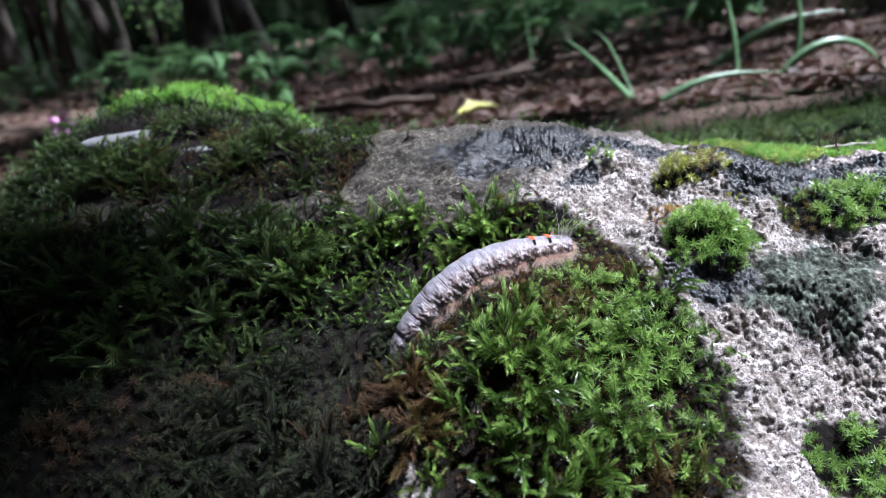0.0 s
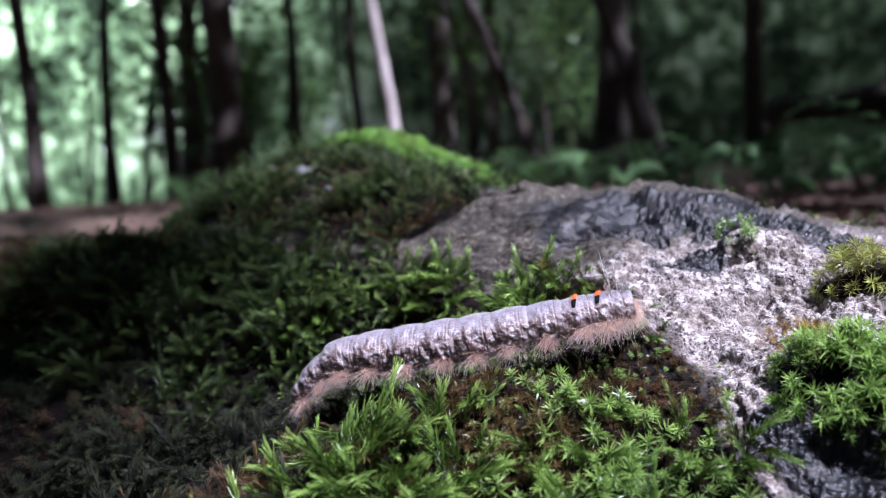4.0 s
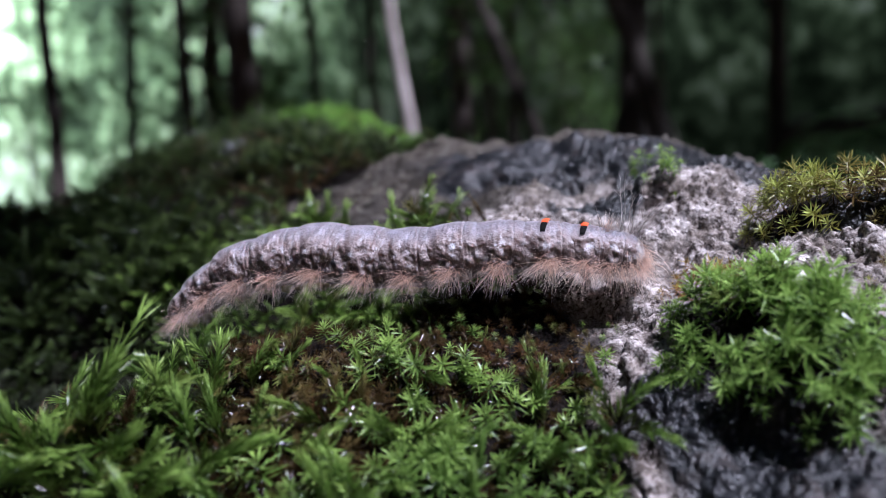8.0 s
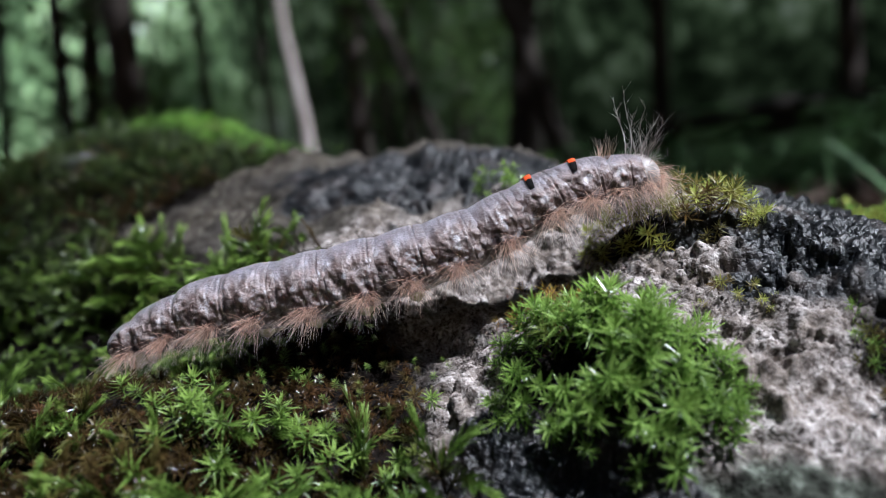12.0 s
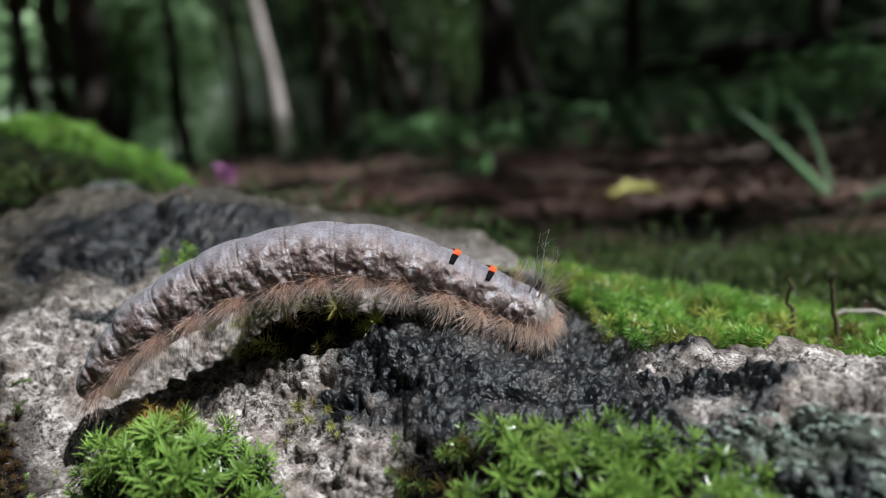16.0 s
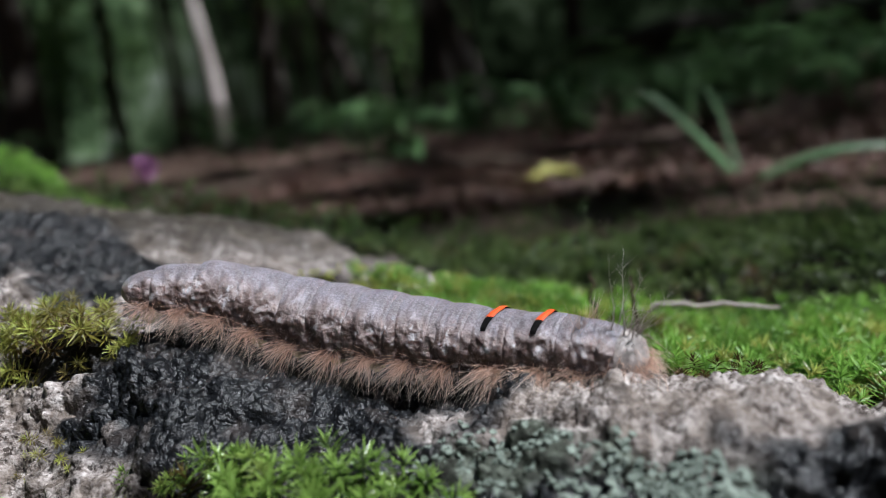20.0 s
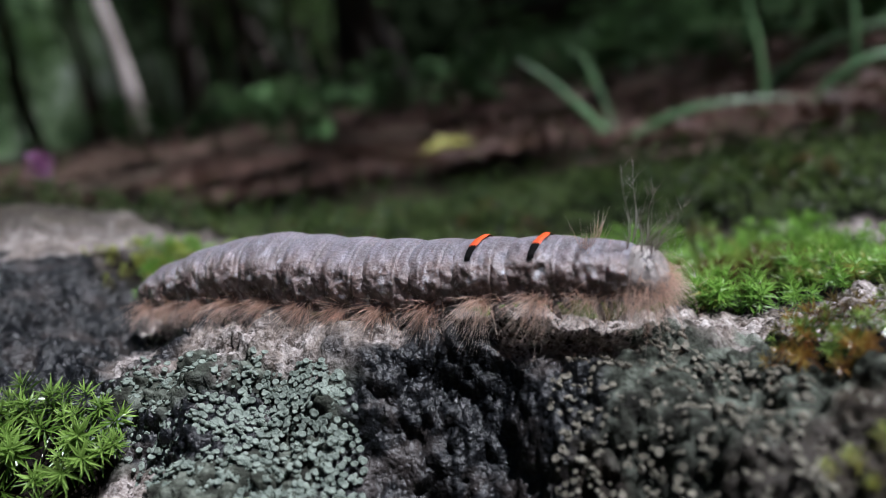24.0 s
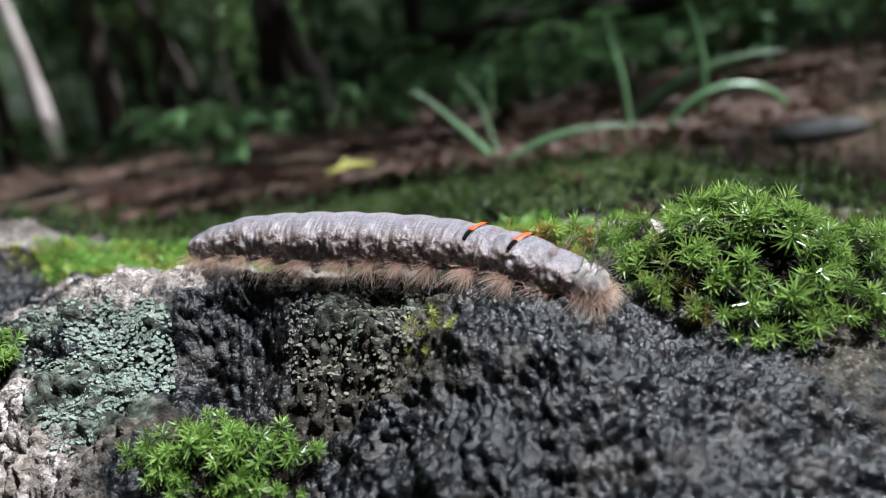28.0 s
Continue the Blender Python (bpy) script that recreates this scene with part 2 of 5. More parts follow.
def skin_material():
    mat, nodes, links, bsdf = material("caterpillar_skin")
    fine, mid = noise_tex(nodes, links, 4200, 3, 0.65), noise_tex(nodes, links, 480, 5, 0.62)
    col = ramp(nodes, links, mid, [(0.34, (0.105, 0.090, 0.098)), (0.50, (0.175, 0.157, 0.184)), (0.66, (0.255, 0.236, 0.280))])
    col = mixed(nodes, links, 0.30, col, ramp(nodes, links, fine, [(0.40, (0.075, 0.060, 0.058)), (0.64, (0.46, 0.43, 0.46))]))
    side = attribute(nodes, "side").outputs["Fac"]
    cell = nodes.new("ShaderNodeTexVoronoi")
    cell.feature = "SMOOTH_F1"
    cell.inputs["Scale"].default_value, cell.inputs["Smoothness"].default_value, cell.inputs["Randomness"].default_value = 470, 0.3, 1.0
    tc = nodes.new("ShaderNodeTexCoord")
    warp = nodes.new("ShaderNodeMix")
    warp.data_type, warp.blend_type = "RGBA", "LINEAR_LIGHT"
    warp.inputs["Factor"].default_value = 0.0012
    wobble = nodes.new("ShaderNodeTexNoise")
    wobble.inputs["Scale"].default_value = 700
    links.new(tc.outputs["Object"], wobble.inputs["Vector"])
    links.new(tc.outputs["Object"], warp.inputs["A"])
    links.new(wobble.outputs["Color"], warp.inputs["B"])
    links.new(warp.outputs["Result"], cell.inputs["Vector"])
    dark = ramp(nodes, links, mid, [(0.36, (0.115, 0.080, 0.074)), (0.52, (0.21, 0.160, 0.150)), (0.66, (0.32, 0.27, 0.27))])
    fleck = ramp(nodes, links, noise_tex(nodes, links, 820, 3, 0.6), [(0.57, (0, 0, 0)), (0.65, (0.80, 0.80, 0.80))])
    flank = mixed(nodes, links, fleck, dark, (0.46, 0.43, 0.45))
    col = mixed(nodes, links, side, col, flank)
    links.new(col, bsdf.inputs["Base Color"])
    bsdf.inputs["Roughness"].default_value = 0.44
    bsdf.inputs["Specular IOR Level"].default_value = 0.5
    bsdf.inputs["Subsurface Weight"].default_value, bsdf.inputs["Subsurface Scale"].default_value = 0.6, 0.0014
    bsdf.inputs["Subsurface Radius"].default_value = (1.0, 0.75, 0.65)
    wrinkle = nodes.new("ShaderNodeMath")
    wrinkle.operation = "MULTIPLY"
    links.new(cell.outputs["Distance"], wrinkle.inputs[0])
    links.new(side, wrinkle.inputs[1])
    relief = nodes.new("ShaderNodeMath")
    relief.operation = "MULTIPLY_ADD"
    links.new(fine, relief.inputs[0])
    relief.inputs[1].default_value = 0.15
    links.new(wrinkle.outputs[0], relief.inputs[2])
    bump(nodes, links, bsdf, relief.outputs[0], 0.00085, 1.0)
    return mat


def backdrop_material():
    """Glowing far foliage: green leaves and gaps of sky with sunlight painted in, brightest low down where the wood
    opens to the north-west.
    """
    mat, nodes, links, bsdf = material("far_foliage_glow")
    tc = nodes.new("ShaderNodeTexCoord")
    mp = nodes.new("ShaderNodeMapping")
    links.new(tc.outputs["Object"], mp.inputs[0])
    mp.inputs["Scale"].default_value = (1.0, 1.0, 0.8)
    n1, n2 = noise_tex(nodes, links, 1.7, 5, 0.66, mp.outputs[0]), noise_tex(nodes, links, 0.28, 3, 0.5, mp.outputs[0])
    add = nodes.new("ShaderNodeMath")
    add.operation = "ADD"
    links.new(n1, add.inputs[0])
    links.new(n2, add.inputs[1])
    half = nodes.new("ShaderNodeMath")
    half.operation = "MULTIPLY"
    links.new(add.outputs[0], half.inputs[0])
    half.inputs[1].default_value = 0.5
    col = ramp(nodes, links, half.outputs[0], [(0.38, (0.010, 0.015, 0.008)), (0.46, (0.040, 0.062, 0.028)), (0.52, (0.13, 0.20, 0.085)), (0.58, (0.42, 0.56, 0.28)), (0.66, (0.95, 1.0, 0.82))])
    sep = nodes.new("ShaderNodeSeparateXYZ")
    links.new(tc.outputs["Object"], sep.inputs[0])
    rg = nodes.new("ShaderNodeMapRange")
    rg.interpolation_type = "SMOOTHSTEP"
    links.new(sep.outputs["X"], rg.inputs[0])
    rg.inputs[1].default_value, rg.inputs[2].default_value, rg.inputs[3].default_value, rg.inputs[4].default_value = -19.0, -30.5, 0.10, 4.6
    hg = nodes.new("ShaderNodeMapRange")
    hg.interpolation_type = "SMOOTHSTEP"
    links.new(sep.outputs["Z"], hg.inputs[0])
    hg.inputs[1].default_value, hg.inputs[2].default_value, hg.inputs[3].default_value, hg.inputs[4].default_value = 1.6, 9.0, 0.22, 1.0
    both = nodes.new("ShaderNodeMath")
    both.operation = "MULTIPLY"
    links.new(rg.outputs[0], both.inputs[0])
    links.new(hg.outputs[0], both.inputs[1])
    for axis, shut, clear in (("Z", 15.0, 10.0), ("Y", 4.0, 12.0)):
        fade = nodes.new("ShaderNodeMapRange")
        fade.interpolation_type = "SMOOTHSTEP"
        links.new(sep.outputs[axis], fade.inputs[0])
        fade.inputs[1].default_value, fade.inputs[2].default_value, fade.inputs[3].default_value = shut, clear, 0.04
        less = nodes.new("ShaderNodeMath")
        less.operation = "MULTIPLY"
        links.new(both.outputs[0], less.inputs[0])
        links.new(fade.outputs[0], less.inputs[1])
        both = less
    # Emission carries the painted sunlight; the ranges above shape its brightness.
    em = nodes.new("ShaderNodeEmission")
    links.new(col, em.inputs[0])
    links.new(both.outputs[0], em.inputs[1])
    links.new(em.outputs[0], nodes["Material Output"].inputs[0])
    return mat


ROCK = rock_material()
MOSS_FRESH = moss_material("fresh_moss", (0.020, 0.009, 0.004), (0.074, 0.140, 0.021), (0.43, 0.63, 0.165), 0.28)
# Dark olive and brown moss, lowered further in colour for canopy shade.
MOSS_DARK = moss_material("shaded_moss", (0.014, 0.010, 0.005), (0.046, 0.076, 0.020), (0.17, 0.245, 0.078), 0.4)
MOSS_OLD_SHADED = moss_material("old_brown_moss_shaded", (0.006, 0.004, 0.0025), (0.014, 0.016, 0.006), (0.050, 0.066, 0.022), 0.7)
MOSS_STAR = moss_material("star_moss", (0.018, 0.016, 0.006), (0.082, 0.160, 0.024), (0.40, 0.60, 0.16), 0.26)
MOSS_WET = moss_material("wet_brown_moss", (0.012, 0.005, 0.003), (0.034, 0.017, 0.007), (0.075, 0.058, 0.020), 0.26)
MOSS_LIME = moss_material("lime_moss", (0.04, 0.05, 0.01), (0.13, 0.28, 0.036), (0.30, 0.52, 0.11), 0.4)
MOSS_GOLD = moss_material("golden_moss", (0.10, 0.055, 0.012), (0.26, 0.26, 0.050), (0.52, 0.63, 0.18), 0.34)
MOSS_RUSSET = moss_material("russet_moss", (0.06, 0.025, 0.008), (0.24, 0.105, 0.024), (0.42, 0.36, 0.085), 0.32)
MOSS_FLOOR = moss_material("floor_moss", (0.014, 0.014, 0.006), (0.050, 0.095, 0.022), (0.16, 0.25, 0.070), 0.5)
SKIN = skin_material()
ORANGE = simple("orange_band", (0.60, 0.045, 0.008), (0.82, 0.11, 0.016), 1500, 0.5, 0.00005)
BLACK = simple("black_velvet", (0.002, 0.002, 0.002), (0.006, 0.0055, 0.0055), 1500, 0.9)
BLACK.node_tree.nodes["Principled BSDF"].inputs["Specular IOR Level"].default_value = 0.1
HAIR_PINK = hair_material("russet_hair", (0.32, 0.19, 0.14), (0.80, 0.57, 0.45), (0.98, 0.88, 0.80))
HAIR_PEACH = hair_material("peach_hair", (0.52, 0.34, 0.25), (0.86, 0.66, 0.54), (0.97, 0.89, 0.82))
HAIR_GREY = hair_material("grey_hair", (0.19, 0.150, 0.135), (0.46, 0.39, 0.36), (0.80, 0.75, 0.71))
HAIR_WHITE = hair_material("pale_hair", (0.30, 0.26, 0.24), (0.60, 0.55, 0.52), (0.88, 0.85, 0.82))
PROLEG = simple("pale_proleg", (0.30, 0.27, 0.13), (0.55, 0.52, 0.30), 900, 0.5, 0.0001)
HEAD = simple("mottled_head", (0.05, 0.04, 0.036), (0.42, 0.37, 0.35), 1300, 0.5, 0.00015)
LICHEN = simple("grey_green_lichen", (0.055, 0.072, 0.058), (0.27, 0.315, 0.265), 900, 0.75, 0.0001)
LICHEN_PALE = simple("pale_lichen", (0.045, 0.038, 0.026), (0.17, 0.155, 0.12), 900, 0.75, 0.0001)
SOIL = simple("forest_soil", (0.030, 0.018, 0.012), (0.13, 0.080, 0.055), 14, 0.95, 0.01)
LITTER = simple("dry_leaf", (0.030, 0.014, 0.010), (0.125, 0.062, 0.042), 60, 0.7, 0.0006, 0, 0.15)
LEAF_YELLOW = simple("yellow_leaf", (0.27, 0.25, 0.04), (0.45, 0.43, 0.10), 40, 0.55, 0.0004, 0, 0.2)
BARK = simple("dark_bark", (0.012, 0.009, 0.007), (0.065, 0.050, 0.040), 9, 0.95, 0.02)
BARK_GREY = simple("grey_bark", (0.045, 0.035, 0.028), (0.13, 0.105, 0.088), 9, 0.95, 0.015)
BARK_PALE = simple("pale_bark", (0.25, 0.20, 0.18), (0.62, 0.55, 0.52), 5, 0.8, 0.008)
LEAF = simple("green_leaf", (0.018, 0.040, 0.010), (0.075, 0.15, 0.030), 3, 0.5, 0, 0, 0.4)
# Copy of the green leaf, brightened in colour to look backlit.
LEAF_LIT = simple("backlit_green_leaf", (0.05, 0.10, 0.03), (0.17, 0.29, 0.08), 3, 0.5, 0, 0, 0.5)
LEAF_HERB = simple("herb_leaf", (0.035, 0.085, 0.026), (0.12, 0.23, 0.075), 20, 0.75, 0, 0, 0.3)
GRASS = simple("grass_blade", (0.07, 0.14, 0.06), (0.20, 0.34, 0.16), 25, 0.4, 0, 0, 0.3)
PETAL = simple("magenta_petal", (0.42, 0.13, 0.38), (0.70, 0.33, 0.62), 60, 0.5, 0, 0, 0.3)
TWIG = simple("brown_twig", (0.025, 0.016, 0.010), (0.09, 0.06, 0.04), 120, 0.85, 0.0004)
TWIG_PALE = simple("bleached_twig", (0.24, 0.20, 0.18), (0.45, 0.40, 0.37), 90, 0.8, 0.0004)
STONE = simple("grey_stone", (0.045, 0.045, 0.046), (0.17, 0.165, 0.17), 60, 0.85, 0.002)
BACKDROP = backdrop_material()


# ---- mesh helpers ----
def mesh_object(name, verts, faces, mat, parent=None, label="", attrs=None, flat=False):
    me = bpy.data.meshes.new(name)
    verts = np.asarray(verts, dtype=np.float32)
    faces = np.asarray(faces, dtype=np.int32)
    k = faces.shape[1]
    me.vertices.add(len(verts))
    me.vertices.foreach_set("co", verts.ravel())
    me.loops.add(faces.size)
    me.loops.foreach_set("vertex_index", faces.ravel())
    me.polygons.add(len(faces))
    me.polygons.foreach_set("loop_start", np.arange(0, faces.size, k, dtype=np.int32))
    me.polygons.foreach_set("use_smooth", np.full(len(faces), not flat))
    me.update(calc_edges=True)
    me.materials.append(mat)
    for key, values in (attrs or {}).items():
        a = me.attributes.new(key, "FLOAT", "POINT")
        a.data.foreach_set("value", np.asarray(values, dtype=np.float32))
    ob = new(name, me)
    if parent is not None:
        ob.parent = parent
    if label:
        ob["label"] = label
    return ob


def grid_faces(nu, nv, wrap=False):
    i, j = np.meshgrid(np.arange(nu - 1), np.arange(nv if wrap else nv - 1), indexing="ij")
    a, b = i * nv + j, i * nv + (j + 1) % nv
    return np.stack([a, b, b + nv, a + nv], -1).reshape(-1, 4)


def tube(points, radii, sides=8):
    """A swept tube with closed, pointed ends, as vertices and quads."""
    p = np.asarray(points, float)
    r = np.asarray(radii, float)
    tan = np.gradient(p, axis=0)
    tan /= np.linalg.norm(tan, axis=1)[:, None] + 1e-12
    ref = np.where(np.abs(tan[:, 2:3]) > 0.9, np.array([[1.0, 0, 0]]), np.array([[0, 0, 1.0]]))
    u = np.cross(tan, ref)
    u /= np.linalg.norm(u, axis=1)[:, None] + 1e-12
    v = np.cross(tan, u)
    a = np.linspace(0, 2 * np.pi, sides, endpoint=False)
    ring = p[:, None] + r[:, None, None] * (np.cos(a)[None, :, None] * u[:, None] + np.sin(a)[None, :, None] * v[:, None])
    return ring.reshape(-1, 3), grid_faces(len(p), sides, True)


def joined(pieces):
    vs, fs, n = [], [], 0
    for v, f in pieces:
        vs.append(v)
        fs.append(np.asarray(f) + n)
        n += len(v)
    return np.vstack(vs), np.vstack(fs)


def part(name, geo, mat, parent, label="", attrs=None):
    if mat in (HAIR_PINK, HAIR_PEACH, HAIR_GREY, HAIR_WHITE):
        attrs = {"along": np.tile(np.repeat(np.linspace(0, 1, 4), 3), len(geo[0]) // 12 + 1)[:len(geo[0])]}
    return mesh_object(name, geo[0], geo[1], mat, parent, label, attrs)


# ---- the outcrop's shape ----
BROAD = [[-5.0, 9.8, 2.8, 39.9], [24.4, -8.1, 13.5, 33.8], [4.0, -8.5, 9.7, 21.1], [29.4, -17.3, 21.5, 4.6], [5.1, 6.7, 11.2, 4.9], [-15.9, -4.6, 3.5, -5.2], [0.7, 0.8, -7.9, -0.5], [0.5, 2.2, -5.8, -0.3], [-3.7, 0.5, -6.0, -0.4]]
FINE = [[8.4, -9.2, -1.7, 0.1], [4.6, 0.2, 6.8, -4.3], [-4.0, -2.8, -5.6, 0.5], [-0.9, 3.8, -2.3, -1.4], [6.7, -3.0, 5.2, 4.3], [3.8, 6.7, -1.7, -1.1], [1.5, -0.4, 5.9, 5.1], [3.3, 2.9, 4.0, 0.2], [-3.9, -4.8, 5.3, -1.1], [1.3, 5.1, -1.0, 0.1], [2.6, 3.9, -0.5, 0.8], [0.8, -4.1, 1.0, 2.0]]


def outcrop(x, y):
    """Height of the rock's large form over the ground plan, in metres: a shelf, a sloping face and its swells."""
    top, face = 0.264 - 0.07 * np.clip(y - 0.22, 0, 0.3), 0.264 - 0.8 * (0.213 - y)
    k = 0.006
    m = np.minimum(top, face)
    z = m - k * np.log(np.exp(-(top - m) / k) + np.exp(-(face - m) / k))
    for row, gx in zip(BROAD, np.linspace(-0.16, 0.24, 9)):
        for h, gy in zip(row, (0.15, 0.20, 0.26, 0.33)):
            z = z + h * 0.001 * np.exp(-((x - gx) ** 2 / 0.045 ** 2 + (y - gy) ** 2 / 0.05 ** 2))
    for row, gx in zip(FINE, np.linspace(0.0, 0.22, 12)):
        for h, gy in zip(row, (0.184, 0.200, 0.216, 0.232)):
            z = z + h * 0.001 * np.exp(-((x - gx) ** 2 / 0.018 ** 2 + (y - gy) ** 2 / 0.014 ** 2))
    return z


def blob(x, y, cx, cy, rx, ry, turn=0.0, ragged=0.35, size=0.006):
    """1 inside a ragged ellipse, 0 outside."""
    c, s = math.cos(radians(turn)), math.sin(radians(turn))
    u, v = ((x - cx) * c + (y - cy) * s) / rx, (-(x - cx) * s + (y - cy) * c) / ry
    d = np.sqrt(u * u + v * v) + ragged * fbm(x + cx * 9, y + cy * 5, size, 3)
    return 1 - smooth(0.85, 1.1, d)


SLATES_AND_SHADE = [(0.014, 0.245, 0.022, 0.012, 0), (0.047, 0.246, 0.022, 0.0125, -10), (0.033, 0.224, 0.008, 0.004, 30), (0.0955, 0.2205, 0.0235, 0.0140, 0),
          # (0.150, 0.2065) is slate widened to paint the shade of a hollow.
          (0.074, 0.222, 0.010, 0.004, 20), (0.150, 0.2065, 0.012, 0.010, 0), (0.207, 0.199, 0.024, 0.009, 0),
          # (0.057, 0.1905) paints the moss cushion's shade black on the rock.
          (0.125, 0.208, 0.009, 0.003, 0), (0.057, 0.1905, 0.012, 0.0055, 0), (0.085, 0.240, 0.025, 0.012, 0), (0.20, 0.187, 0.04, 0.008, 0), (0.146, 0.192, 0.011, 0.0042, 10)]
LICHENS = [(0.133, 0.204, 0.009, 0.0085, 0), (0.172, 0.209, 0.010, 0.010, 0), (0.119, 0.210, 0.012, 0.005, 0), (0.084, 0.190, 0.018, 0.010, 0)]


def slate_shade_mask(x, y):
    m = np.zeros_like(x)
    for s in SLATES_AND_SHADE:
        m = np.maximum(m, blob(x, y, *s, ragged=0.7))
    return m


def lichen_mask(x, y):
    m = np.zeros_like(x)
    for s in LICHENS:
        m = np.maximum(m, blob(x, y, *s, ragged=0.8))
    return m


def track(x):
    """The line over the rock along which the caterpillar crawls: y for an x, in metres."""
    return np.interp(x, (-0.06, -0.03, 0, 0.03, 0.05, 0.075, 0.09, 0.11, 0.13, 0.15, 0.18, 0.205, 0.24),
                     (0.172, 0.180, 0.188, 0.199, 0.209, 0.222, 0.229, 0.229, 0.225, 0.220, 0.213, 0.199, 0.196))


